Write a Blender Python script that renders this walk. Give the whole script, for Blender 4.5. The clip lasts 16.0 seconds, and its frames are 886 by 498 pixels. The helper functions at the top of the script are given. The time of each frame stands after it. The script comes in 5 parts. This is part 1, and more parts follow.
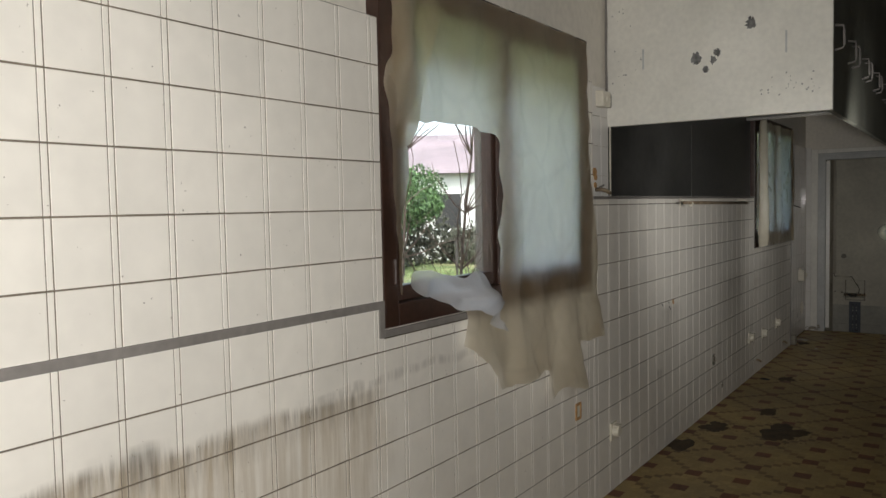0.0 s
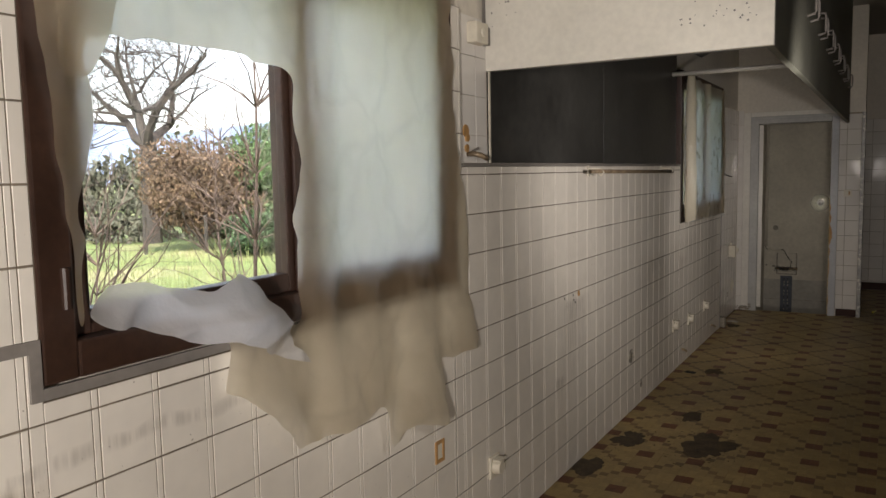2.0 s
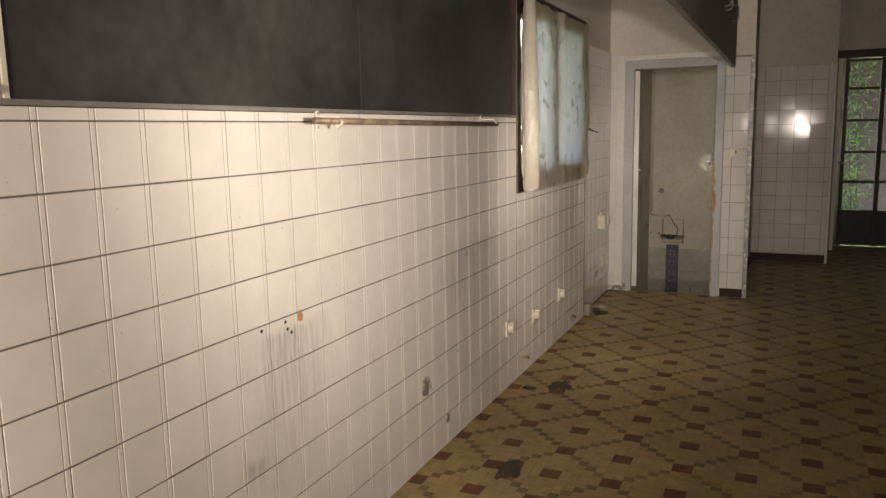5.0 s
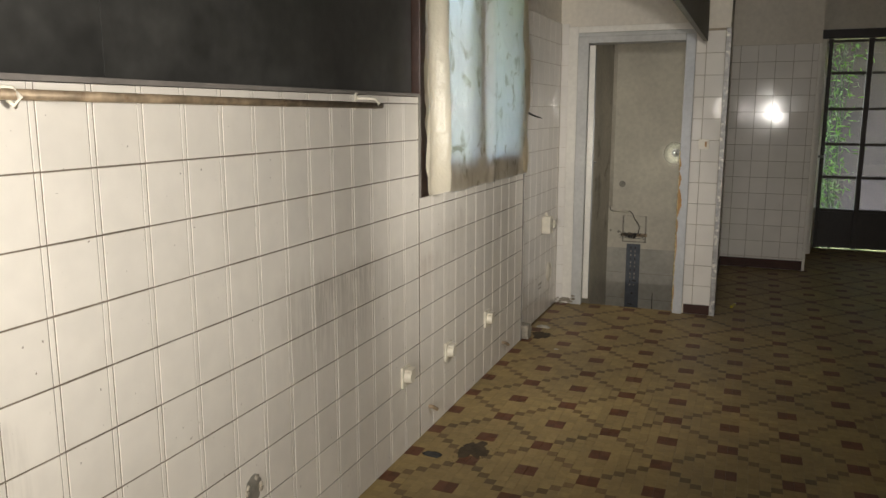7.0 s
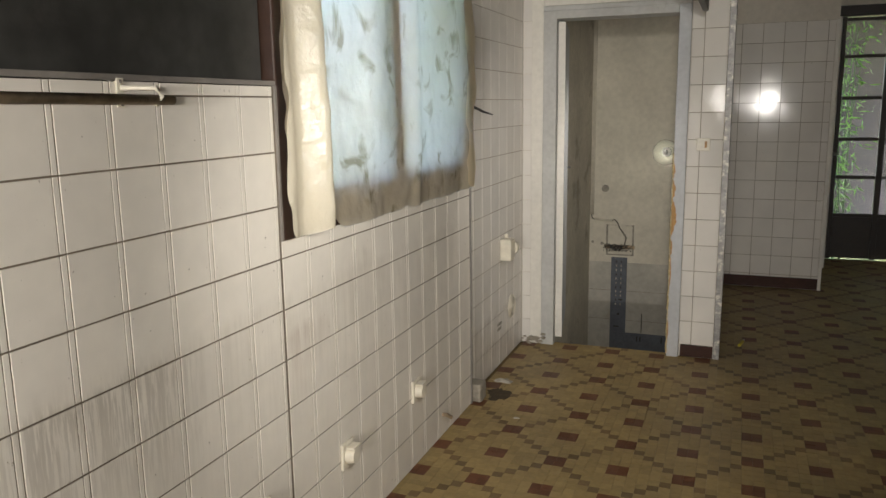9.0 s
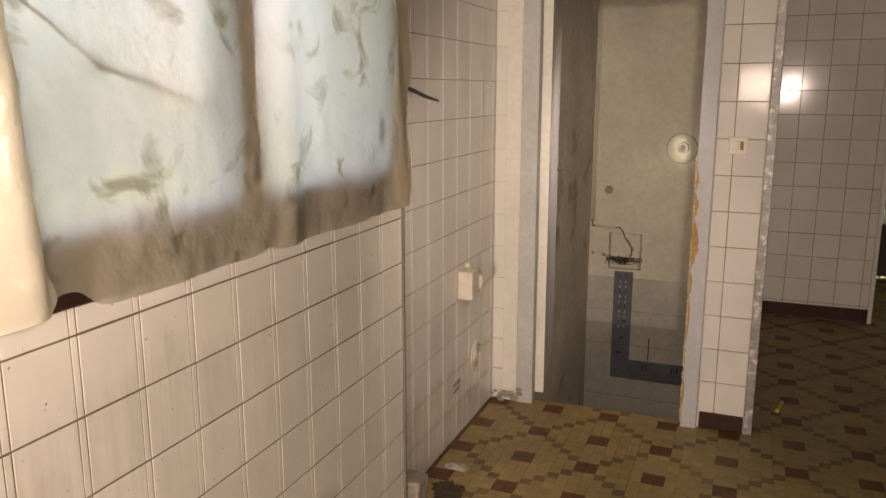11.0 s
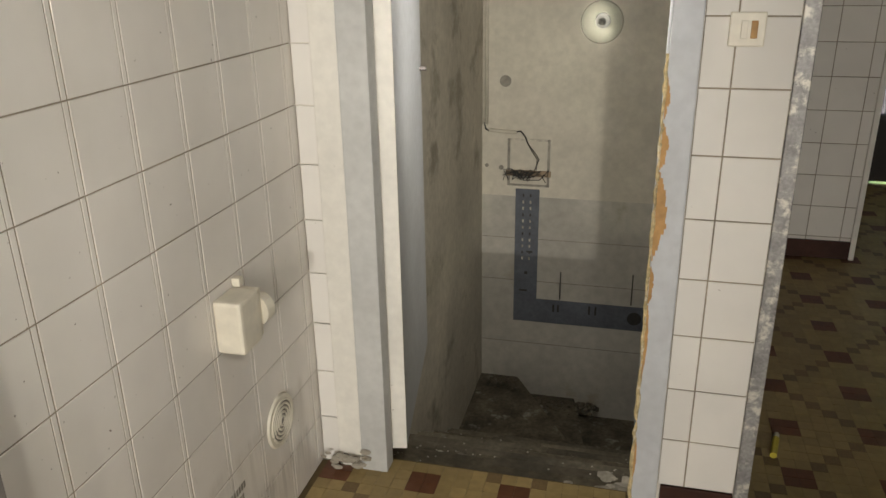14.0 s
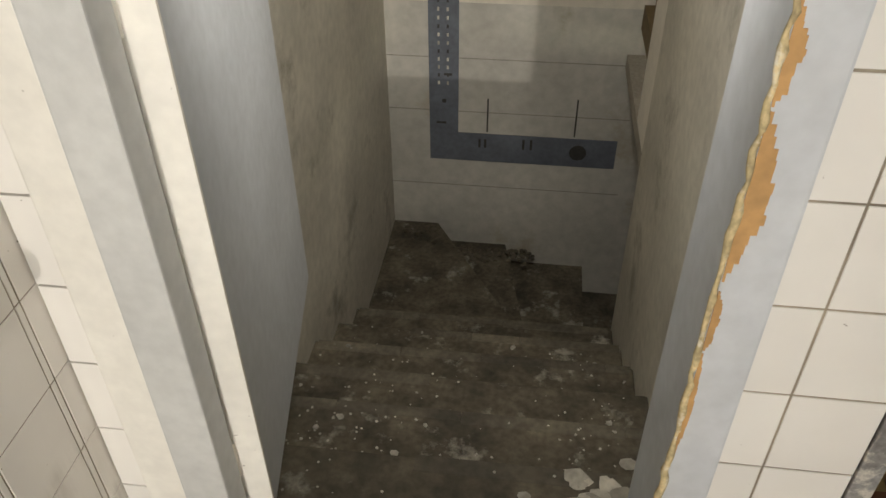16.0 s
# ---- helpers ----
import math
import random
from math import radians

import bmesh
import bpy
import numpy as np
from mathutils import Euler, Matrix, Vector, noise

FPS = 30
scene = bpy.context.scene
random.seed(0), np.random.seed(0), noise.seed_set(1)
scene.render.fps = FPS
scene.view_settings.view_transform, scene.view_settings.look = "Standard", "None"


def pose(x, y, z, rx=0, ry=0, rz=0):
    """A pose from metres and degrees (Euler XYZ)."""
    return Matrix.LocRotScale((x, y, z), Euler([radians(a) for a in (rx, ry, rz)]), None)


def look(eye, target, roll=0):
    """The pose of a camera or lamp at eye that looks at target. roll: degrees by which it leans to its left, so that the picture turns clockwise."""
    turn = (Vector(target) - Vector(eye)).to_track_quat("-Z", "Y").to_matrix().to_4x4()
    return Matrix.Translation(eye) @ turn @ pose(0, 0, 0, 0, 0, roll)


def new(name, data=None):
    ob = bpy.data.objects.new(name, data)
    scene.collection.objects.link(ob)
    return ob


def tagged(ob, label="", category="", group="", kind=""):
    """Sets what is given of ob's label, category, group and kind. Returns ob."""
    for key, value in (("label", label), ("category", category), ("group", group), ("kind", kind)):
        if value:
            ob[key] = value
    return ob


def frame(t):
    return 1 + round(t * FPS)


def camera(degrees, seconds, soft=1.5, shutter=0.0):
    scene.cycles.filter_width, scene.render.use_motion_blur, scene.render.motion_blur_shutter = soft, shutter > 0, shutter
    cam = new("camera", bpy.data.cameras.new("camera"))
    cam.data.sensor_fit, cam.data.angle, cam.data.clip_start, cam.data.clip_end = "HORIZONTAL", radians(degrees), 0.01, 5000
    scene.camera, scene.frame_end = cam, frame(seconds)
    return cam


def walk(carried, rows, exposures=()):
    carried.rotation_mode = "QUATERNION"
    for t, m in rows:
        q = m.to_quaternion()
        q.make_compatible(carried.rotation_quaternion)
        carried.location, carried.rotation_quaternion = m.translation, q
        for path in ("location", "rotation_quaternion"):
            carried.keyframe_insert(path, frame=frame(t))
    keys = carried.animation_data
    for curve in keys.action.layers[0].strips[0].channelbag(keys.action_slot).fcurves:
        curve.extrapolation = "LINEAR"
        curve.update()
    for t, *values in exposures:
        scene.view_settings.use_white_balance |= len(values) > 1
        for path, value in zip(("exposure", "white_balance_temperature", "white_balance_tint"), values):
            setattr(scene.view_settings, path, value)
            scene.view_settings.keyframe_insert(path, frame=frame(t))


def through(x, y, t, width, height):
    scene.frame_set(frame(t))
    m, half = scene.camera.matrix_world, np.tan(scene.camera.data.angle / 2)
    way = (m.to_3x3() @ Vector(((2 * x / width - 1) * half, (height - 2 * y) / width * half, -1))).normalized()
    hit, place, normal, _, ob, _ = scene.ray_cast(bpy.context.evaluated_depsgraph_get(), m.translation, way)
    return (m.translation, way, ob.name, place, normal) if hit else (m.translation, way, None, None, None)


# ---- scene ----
cam = camera(59.6, 16.0)
SKY = 0.15
# fixed torch stand-ins: x, y, z of the lamp, x, y, z it points at, watts
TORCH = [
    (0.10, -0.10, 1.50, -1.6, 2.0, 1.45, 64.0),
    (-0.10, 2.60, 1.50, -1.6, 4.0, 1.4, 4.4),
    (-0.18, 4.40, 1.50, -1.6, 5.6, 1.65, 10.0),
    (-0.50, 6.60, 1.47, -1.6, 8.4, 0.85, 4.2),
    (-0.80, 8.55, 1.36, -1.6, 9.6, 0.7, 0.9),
    # past the end of the walk: added to light the stairwell
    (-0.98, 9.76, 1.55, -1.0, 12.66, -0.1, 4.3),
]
EXPOSURES = [(0.0, 1.7, 5900, 8), (1.5, 2.1, 6050, 9), (2.5, 2.3, 6800, 19), (4.0, 3.0, 7100, 21), (6.5, 3.5, 6300, 9), (9.0, 3.8, 6250, 9), (11.0, 3.9, 7600, 22), (12.0, 3.88, 7450, 21), (13.0, 4.1, 6700, 13), (14.0, 4.2, 6300, 8), (15.0, 4.5, 6200, 8), (16.0, 4.6, 6200, 8)]
PATH = [
    (0, (-0.029, 0.109, 1.506), (-1.156, 1.758, 1.397), -1.1),
    (0.5, (-0.012, 0.39, 1.52), (-1.096, 2.066, 1.393), -0.7),
    (1, (-0.069, 0.654, 1.507), (-1.112, 2.354, 1.36), -0.9),
    (1.5, (-0.167, 0.907, 1.524), (-1.184, 2.62, 1.351), -1.0),
    (2, (-0.2, 1.166, 1.504), (-1.197, 2.889, 1.311), -1.1),
    (2.5, (-0.208, 1.42, 1.505), (-1.181, 3.155, 1.297), -1.2),
    (3, (-0.243, 1.687, 1.488), (-1.177, 3.441, 1.262), -1.2),
    (3.5, (-0.22, 1.976, 1.494), (-1.119, 3.746, 1.255), -1.1),
    (4, (-0.159, 2.287, 1.472), (-1.025, 4.071, 1.213), -1.1),
    (6.5, (-0.189, 3.734, 1.464), (-0.922, 5.561, 1.116), -0.4),
    (7, (-0.236, 4.033, 1.472), (-0.965, 5.862, 1.12), -0.0),
    (7.5, (-0.238, 4.328, 1.432), (-0.981, 6.153, 1.093), -0.5),
    (8, (-0.239, 4.622, 1.445), (-0.991, 6.443, 1.103), -0.7),
    (8.5, (-0.311, 4.938, 1.442), (-1.065, 6.759, 1.099), -1.3),
    (9, (-0.37, 5.252, 1.469), (-1.075, 7.088, 1.106), -0.8),
    (11.5, (-0.557, 6.719, 1.454), (-1.277, 8.535, 1.028), 0.1),
    (12, (-0.619, 6.982, 1.439), (-1.309, 8.801, 0.975), -0.3),
    (12.5, (-0.7, 7.235, 1.438), (-1.342, 9.058, 0.924), -0.7),
    (13, (-0.714, 7.522, 1.421), (-1.296, 9.347, 0.848), -0.9),
    (13.5, (-0.719, 7.784, 1.414), (-1.246, 9.607, 0.782), -0.6),
    (14, (-0.772, 8.052, 1.398), (-1.235, 9.861, 0.683), -0.9),
    (14.5, (-0.818, 8.293, 1.369), (-1.196, 10.054, 0.5), -1.6),
    (15, (-0.848, 8.597, 1.317), (-1.15, 10.278, 0.276), -0.9),
    (15.5, (-0.856, 8.832, 1.299), (-1.121, 10.451, 0.154), -1.3),
    (16, (-0.942, 9.1, 1.285), (-1.149, 10.666, 0.057), -0.4),
]
walk(cam, [(t, look(eye, target, roll)) for t, eye, target, roll in PATH], exposures=EXPOSURES)

# ---- light ----
world = bpy.data.worlds.new("sky")
scene.world = world
world.use_nodes = True
wn = world.node_tree.nodes
sky = wn.new("ShaderNodeTexSky")
sky.sky_type = "NISHITA"
sky.sun_disc = False
sky.sun_elevation = radians(50)
sky.sun_rotation = radians(134)
sky.air_density, sky.dust_density = 1.2, 3.0
hsv = wn.new("ShaderNodeHueSaturation")
hsv.inputs["Saturation"].default_value = 0.45
world.node_tree.links.new(sky.outputs[0], hsv.inputs["Color"])
world.node_tree.links.new(hsv.outputs[0], wn["Background"].inputs[0])
wn["Background"].inputs[1].default_value = SKY
sun = new("sun", bpy.data.lights.new("sun", "SUN"))
sun.data.energy, sun.data.angle, sun.data.color = 1.5, radians(14), (1.0, 0.95, 0.88)
sun.matrix_world = look((0, 0, 10), (-4.6, 4.4, 2.4))

# still lamps that stand in for the one moving torch that the visitor carries
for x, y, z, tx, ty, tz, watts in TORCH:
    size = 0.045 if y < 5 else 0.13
    lamp = new("torch_stand_in", bpy.data.lights.new("torch_stand_in", "SPOT"))
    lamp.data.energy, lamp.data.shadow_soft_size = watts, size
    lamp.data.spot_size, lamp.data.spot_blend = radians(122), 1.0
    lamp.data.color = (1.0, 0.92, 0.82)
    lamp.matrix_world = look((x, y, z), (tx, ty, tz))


# ---- materials ----
def material(name, base, rough=0.6, metal=0.0, var=0.12, scale=3.0, fine=40.0, bump=0.1, dirt=None, dirt_at=0.62, spec=0.5, piece=0.0):
    """A surface with large and fine variation, an optional second colour in patches, and fine relief."""
    m = bpy.data.materials.new(name)
    m.use_nodes = True
    n, l = m.node_tree.nodes, m.node_tree.links
    b = n["Principled BSDF"]
    tc = n.new("ShaderNodeNewGeometry")
    big, small = n.new("ShaderNodeTexNoise"), n.new("ShaderNodeTexNoise")
    for node, sc, de in ((big, scale, 5.0), (small, fine, 4.0)):
        l.new(tc.outputs["Position"], node.inputs["Vector"])
        node.inputs["Scale"].default_value = sc
        node.inputs["Detail"].default_value = de
    ramp = n.new("ShaderNodeMapRange")
    l.new(big.outputs["Fac"], ramp.inputs["Value"])
    ramp.inputs["From Min"].default_value, ramp.inputs["From Max"].default_value = 0.3, 0.7
    ramp.inputs["To Min"].default_value, ramp.inputs["To Max"].default_value = 1 - var, 1 + var * 0.5
    r2 = n.new("ShaderNodeMapRange")
    l.new(small.outputs["Fac"], r2.inputs["Value"])
    r2.inputs["From Min"].default_value, r2.inputs["From Max"].default_value = 0.3, 0.7
    r2.inputs["To Min"].default_value, r2.inputs["To Max"].default_value = 1 - var * 0.6, 1 + var * 0.3
    mul = n.new("ShaderNodeMath")
    mul.operation = "MULTIPLY"
    l.new(ramp.outputs[0], mul.inputs[0])
    l.new(r2.outputs[0], mul.inputs[1])
    last = mul.outputs[0]
    if piece:
        info = n.new("ShaderNodeObjectInfo")
        geo = n.new("ShaderNodeNewGeometry")
        add = n.new("ShaderNodeMath")
        add.operation = "ADD"
        l.new(info.outputs["Random"], add.inputs[0])
        l.new(geo.outputs["Random Per Island"], add.inputs[1])
        fr = n.new("ShaderNodeMath")
        fr.operation = "FRACT"
        l.new(add.outputs[0], fr.inputs[0])
        r3 = n.new("ShaderNodeMapRange")
        l.new(fr.outputs[0], r3.inputs["Value"])
        r3.inputs["To Min"].default_value, r3.inputs["To Max"].default_value = 1 - piece, 1 + piece * 0.5
        m2 = n.new("ShaderNodeMath")
        m2.operation = "MULTIPLY"
        l.new(last, m2.inputs[0])
        l.new(r3.outputs[0], m2.inputs[1])
        last = m2.outputs[0]
    mix = n.new("ShaderNodeVectorMath")
    mix.operation = "SCALE"
    mix.inputs[0].default_value = base
    l.new(last, mix.inputs["Scale"])
    colour = mix.outputs[0]
    if dirt:
        mask = n.new("ShaderNodeTexNoise")
        l.new(tc.outputs["Position"], mask.inputs["Vector"])
        mask.inputs["Scale"].default_value = scale * 0.9
        mask.inputs["Detail"].default_value = 9.0
        mask.inputs["Roughness"].default_value = 0.68
        mr = n.new("ShaderNodeMapRange")
        l.new(mask.outputs["Fac"], mr.inputs["Value"])
        mr.inputs["From Min"].default_value, mr.inputs["From Max"].default_value = dirt_at, dirt_at + 0.1
        mc = n.new("ShaderNodeMix")
        mc.data_type = "RGBA"
        l.new(mr.outputs[0], mc.inputs["Factor"])
        l.new(colour, mc.inputs["A"])
        mc.inputs["B"].default_value = (*dirt, 1)
        colour = mc.outputs["Result"]
    l.new(colour, b.inputs["Base Color"])
    rr = n.new("ShaderNodeMapRange")
    l.new(big.outputs["Fac"], rr.inputs["Value"])
    rr.inputs["To Min"].default_value, rr.inputs["To Max"].default_value = max(0.02, rough * 0.8), min(1, rough * 1.25)
    l.new(rr.outputs[0], b.inputs["Roughness"])
    b.inputs["Metallic"].default_value = metal
    b.inputs["Specular IOR Level"].default_value = spec
    if bump:
        bp = n.new("ShaderNodeBump")
        bp.inputs["Strength"].default_value = bump
        bp.inputs["Distance"].default_value = 0.004
        l.new(small.outputs["Fac"], bp.inputs["Height"])
        l.new(bp.outputs[0], b.inputs["Normal"])
    return m


TILE = material("glazed_tile", (0.79, 0.76, 0.71), 0.09, var=0.06, scale=2.0, fine=9.0, bump=0.02, piece=0.05, spec=0.13)
TILE_MATT = material("painted_tile", (0.78, 0.735, 0.655), 0.40, var=0.08, scale=1.6, fine=14.0, bump=0.04, piece=0.05, dirt=(0.50, 0.44, 0.34), dirt_at=0.70, spec=0.3)
GROUT_LIGHT = material("pale_grout", (0.33, 0.28, 0.21), 0.9, var=0.35, scale=9.0, bump=0.3)
GROUT = material("grout", (0.19, 0.155, 0.115), 0.9, var=0.3, scale=4.0, bump=0.3)
PLASTER = material("plaster_paint", (0.74, 0.69, 0.60), 0.8, var=0.12, scale=1.4, fine=30.0, bump=0.15, dirt=(0.55, 0.48, 0.38), dirt_at=0.66)
# dark brown chosen for the unseen walls so less light bounces back
BOUNCE_BROWN = material("bounce_cutting_brown", (0.13, 0.10, 0.075), 0.8, var=0.25, scale=1.4, fine=30.0, bump=0.15)
WHITE = material("white_paint", (0.80, 0.77, 0.70), 0.5, var=0.1, scale=2.5, bump=0.08, dirt=(0.45, 0.40, 0.33), dirt_at=0.72)
# ceiling colour set below the walls' tone to hold down bounced light
CEIL = material("darkened_ceiling_paint", (0.36, 0.33, 0.28), 0.9, var=0.15, scale=1.0, bump=0.1)
GREY = material("grey_paint", (0.54, 0.54, 0.52), 0.6, var=0.14, scale=3.0, bump=0.15, dirt=(0.34, 0.34, 0.32), dirt_at=0.66)
GREY_WALL = material("grey_wall_paint", (0.57, 0.53, 0.44), 0.75, var=0.2, scale=2.2, fine=25.0, bump=0.5, dirt=(0.30, 0.27, 0.21), dirt_at=0.56)
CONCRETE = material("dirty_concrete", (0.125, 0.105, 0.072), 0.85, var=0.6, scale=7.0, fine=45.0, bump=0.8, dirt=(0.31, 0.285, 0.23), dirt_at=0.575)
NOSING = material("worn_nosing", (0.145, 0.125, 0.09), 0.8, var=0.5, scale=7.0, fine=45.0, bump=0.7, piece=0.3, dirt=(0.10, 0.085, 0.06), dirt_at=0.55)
ROUGH = material("rough_render", (0.40, 0.36, 0.29), 0.9, var=0.3, scale=4.0, fine=60.0, bump=0.8, dirt=(0.22, 0.19, 0.15), dirt_at=0.6)
WOOD = material("dark_stained_wood", (0.045, 0.022, 0.014), 0.45, var=0.35, scale=6.0, fine=50.0, bump=0.2)
TRIM = material("grey_trim", (0.22, 0.20, 0.18), 0.6, var=0.2, scale=6.0, bump=0.1)
SKIRT = material("brown_skirting", (0.06, 0.026, 0.018), 0.55, var=0.25, scale=6.0, bump=0.05, spec=0.25)
BLACK = material("black_sheet", (0.055, 0.054, 0.050), 0.32, var=0.4, scale=3.0, fine=20.0, bump=0.05, dirt=(0.06, 0.055, 0.05), dirt_at=0.6)
DARK = material("dark_green_paint", (0.19, 0.19, 0.155), 0.5, var=0.3, scale=3.0, bump=0.1)
METAL = material("dull_metal", (0.30, 0.29, 0.27), 0.35, metal=0.9, var=0.3, scale=5.0, bump=0.1)
TUBE = material("white_tube", (0.75, 0.72, 0.66), 0.4, var=0.1)
RUST = material("rusty_pipe", (0.33, 0.25, 0.16), 0.5, metal=0.3, var=0.5, scale=12.0, bump=0.4, dirt=(0.14, 0.08, 0.04), dirt_at=0.55)
PLASTIC = material("ivory_plastic", (0.74, 0.69, 0.57), 0.4, var=0.1, scale=10.0, bump=0.05)
YELLOW = material("yellow_floor_tile", (0.37, 0.27, 0.11), 0.48, var=0.22, scale=2.0, fine=45.0, bump=0.05, piece=0.14, dirt=(0.25, 0.165, 0.075), dirt_at=0.62)
RED = material("red_floor_tile", (0.15, 0.055, 0.022), 0.48, var=0.25, scale=2.0, fine=45.0, bump=0.05, piece=0.2, dirt=(0.09, 0.045, 0.025), dirt_at=0.62)
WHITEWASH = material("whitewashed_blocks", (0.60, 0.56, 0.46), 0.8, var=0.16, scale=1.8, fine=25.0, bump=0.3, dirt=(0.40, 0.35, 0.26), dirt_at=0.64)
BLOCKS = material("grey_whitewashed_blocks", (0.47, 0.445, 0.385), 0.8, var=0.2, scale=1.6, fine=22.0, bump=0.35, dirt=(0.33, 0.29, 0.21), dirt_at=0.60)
BROWN = material("speckled_floor_tile", (0.215, 0.14, 0.06), 0.5, var=0.4, scale=2.0, fine=160.0, bump=0.05, piece=0.2, dirt=(0.13, 0.08, 0.04), dirt_at=0.60)
FLOOR_GROUT = material("floor_grout", (0.17, 0.12, 0.055), 0.9, var=0.3)
SLATE = material("dark_grey_band", (0.115, 0.125, 0.145), 0.7, var=0.25, scale=8.0, bump=0.2)


GLASS = bpy.data.materials.new("window_glass")
GLASS.use_nodes = True
gb = GLASS.node_tree.nodes["Principled BSDF"]
gb.inputs["Transmission Weight"].default_value, gb.inputs["Roughness"].default_value, gb.inputs["IOR"].default_value = 1.0, 0.0, 1.45
gb.inputs["Base Color"].default_value = (0.93, 0.95, 0.93, 1)


def film_material(name, front, back, clear, through=0.74, ahead=0.6, blot=None, crease=1.0):
    """Cloudy polythene: it scatters light through, back and a little straight on."""
    m = bpy.data.materials.new(name)
    m.use_nodes = True
    n, l = m.node_tree.nodes, m.node_tree.links
    n.remove(n["Principled BSDF"])
    geo = n.new("ShaderNodeNewGeometry")
    tex = n.new("ShaderNodeTexNoise")
    tex.inputs["Scale"].default_value, tex.inputs["Detail"].default_value = 3.0, 8.0
    l.new(geo.outputs["Position"], tex.inputs["Vector"])
    mr = n.new("ShaderNodeMapRange")
    mr.inputs["From Min"].default_value, mr.inputs["From Max"].default_value = 0.35, 0.72
    mr.inputs["To Min"].default_value, mr.inputs["To Max"].default_value = 1.0, 0.88
    l.new(tex.outputs["Fac"], mr.inputs["Value"])
    warp, bend = n.new("ShaderNodeTexNoise"), n.new("ShaderNodeVectorMath")
    warp.inputs["Scale"].default_value, warp.inputs["Detail"].default_value = 2.5, 4.0
    l.new(geo.outputs["Position"], warp.inputs["Vector"])
    bend.operation = "MULTIPLY_ADD"
    l.new(warp.outputs["Color"], bend.inputs[0])
    bend.inputs[1].default_value = (0.5, 0.5, 0.5)
    l.new(geo.outputs["Position"], bend.inputs[2])
    fold, line, both = n.new("ShaderNodeTexVoronoi"), n.new("ShaderNodeMapRange"), n.new("ShaderNodeMath")
    fold.feature = "DISTANCE_TO_EDGE"
    fold.inputs["Scale"].default_value = 3.2
    l.new(bend.outputs[0], fold.inputs["Vector"])
    line.inputs["From Max"].default_value, line.inputs["To Min"].default_value, line.inputs["To Max"].default_value = 0.09, crease, 1.0
    l.new(fold.outputs["Distance"], line.inputs["Value"])
    both.operation = "MULTIPLY"
    l.new(mr.outputs[0], both.inputs[0])
    l.new(line.outputs[0], both.inputs[1])

    def shade(col):
        s = n.new("ShaderNodeVectorMath")
        s.operation = "SCALE"
        s.inputs[0].default_value = col
        l.new(both.outputs[0], s.inputs["Scale"])
        if not blot:
            return s.outputs[0]
        patch, rim, out = n.new("ShaderNodeTexNoise"), n.new("ShaderNodeMapRange"), n.new("ShaderNodeMix")
        patch.inputs["Scale"].default_value, patch.inputs["Detail"].default_value, patch.inputs["Distortion"].default_value = 8.0, 6.0, 0.8
        l.new(geo.outputs["Position"], patch.inputs["Vector"])
        rim.inputs["From Min"].default_value, rim.inputs["From Max"].default_value, rim.inputs["To Max"].default_value = 0.57, 0.70, 0.75
        l.new(patch.outputs["Fac"], rim.inputs["Value"])
        out.data_type = "RGBA"
        l.new(rim.outputs[0], out.inputs["Factor"])
        l.new(s.outputs[0], out.inputs["A"])
        out.inputs["B"].default_value = (*blot, 1)
        return out.outputs["Result"]
    dif, tra, clr, glo = n.new("ShaderNodeBsdfDiffuse"), n.new("ShaderNodeBsdfTranslucent"), n.new("ShaderNodeBsdfTransparent"), n.new("ShaderNodeBsdfGlossy")
    l.new(shade(front), dif.inputs[0])
    l.new(shade(back), tra.inputs[0])
    glo.inputs["Roughness"].default_value = 0.25
    fine = n.new("ShaderNodeTexNoise")
    fine.inputs["Scale"].default_value, fine.inputs["Detail"].default_value = 18.0, 5.0
    l.new(geo.outputs["Position"], fine.inputs["Vector"])
    bp = n.new("ShaderNodeBump")
    bp.inputs["Strength"].default_value, bp.inputs["Distance"].default_value = 0.6, 0.02
    l.new(fine.outputs["Fac"], bp.inputs["Height"])
    l.new(bp.outputs[0], dif.inputs["Normal"])
    l.new(bp.outputs[0], glo.inputs["Normal"])
    fwd, m0 = n.new("ShaderNodeBsdfRefraction"), n.new("ShaderNodeMixShader")
    fwd.inputs["Roughness"].default_value, fwd.inputs["IOR"].default_value = 0.75, 1.2
    l.new(shade(back), fwd.inputs["Color"])
    m1, m2, m3 = n.new("ShaderNodeMixShader"), n.new("ShaderNodeMixShader"), n.new("ShaderNodeMixShader")
    m0.inputs[0].default_value = ahead
    l.new(tra.outputs[0], m0.inputs[1])
    l.new(fwd.outputs[0], m0.inputs[2])
    m1.inputs[0].default_value = through
    l.new(dif.outputs[0], m1.inputs[1])
    l.new(m0.outputs[0], m1.inputs[2])
    m2.inputs[0].default_value = clear
    l.new(m1.outputs[0], m2.inputs[1])
    l.new(clr.outputs[0], m2.inputs[2])
    m3.inputs[0].default_value = 0.05
    l.new(m2.outputs[0], m3.inputs[1])
    l.new(glo.outputs[0], m3.inputs[2])
    l.new(m3.outputs[0], n["Material Output"].inputs[0])
    return m


FILM = film_material("yellowed_polythene", (0.85, 0.62, 0.34), (0.95, 0.95, 0.90), 0.02, 0.87, 0.08, None, 0.95)
# same film lightened: the daylight on the torn flap is put into its colour
FILM_DAYLIT = film_material("daylit_polythene", (0.93, 0.94, 0.96), (0.97, 0.98, 1.0), 0.10, 0.62, 0.4)
FILM_CREAM = film_material("cream_polythene", (0.85, 0.78, 0.62), (0.80, 0.76, 0.62), 0.01, 0.35, 0.2)
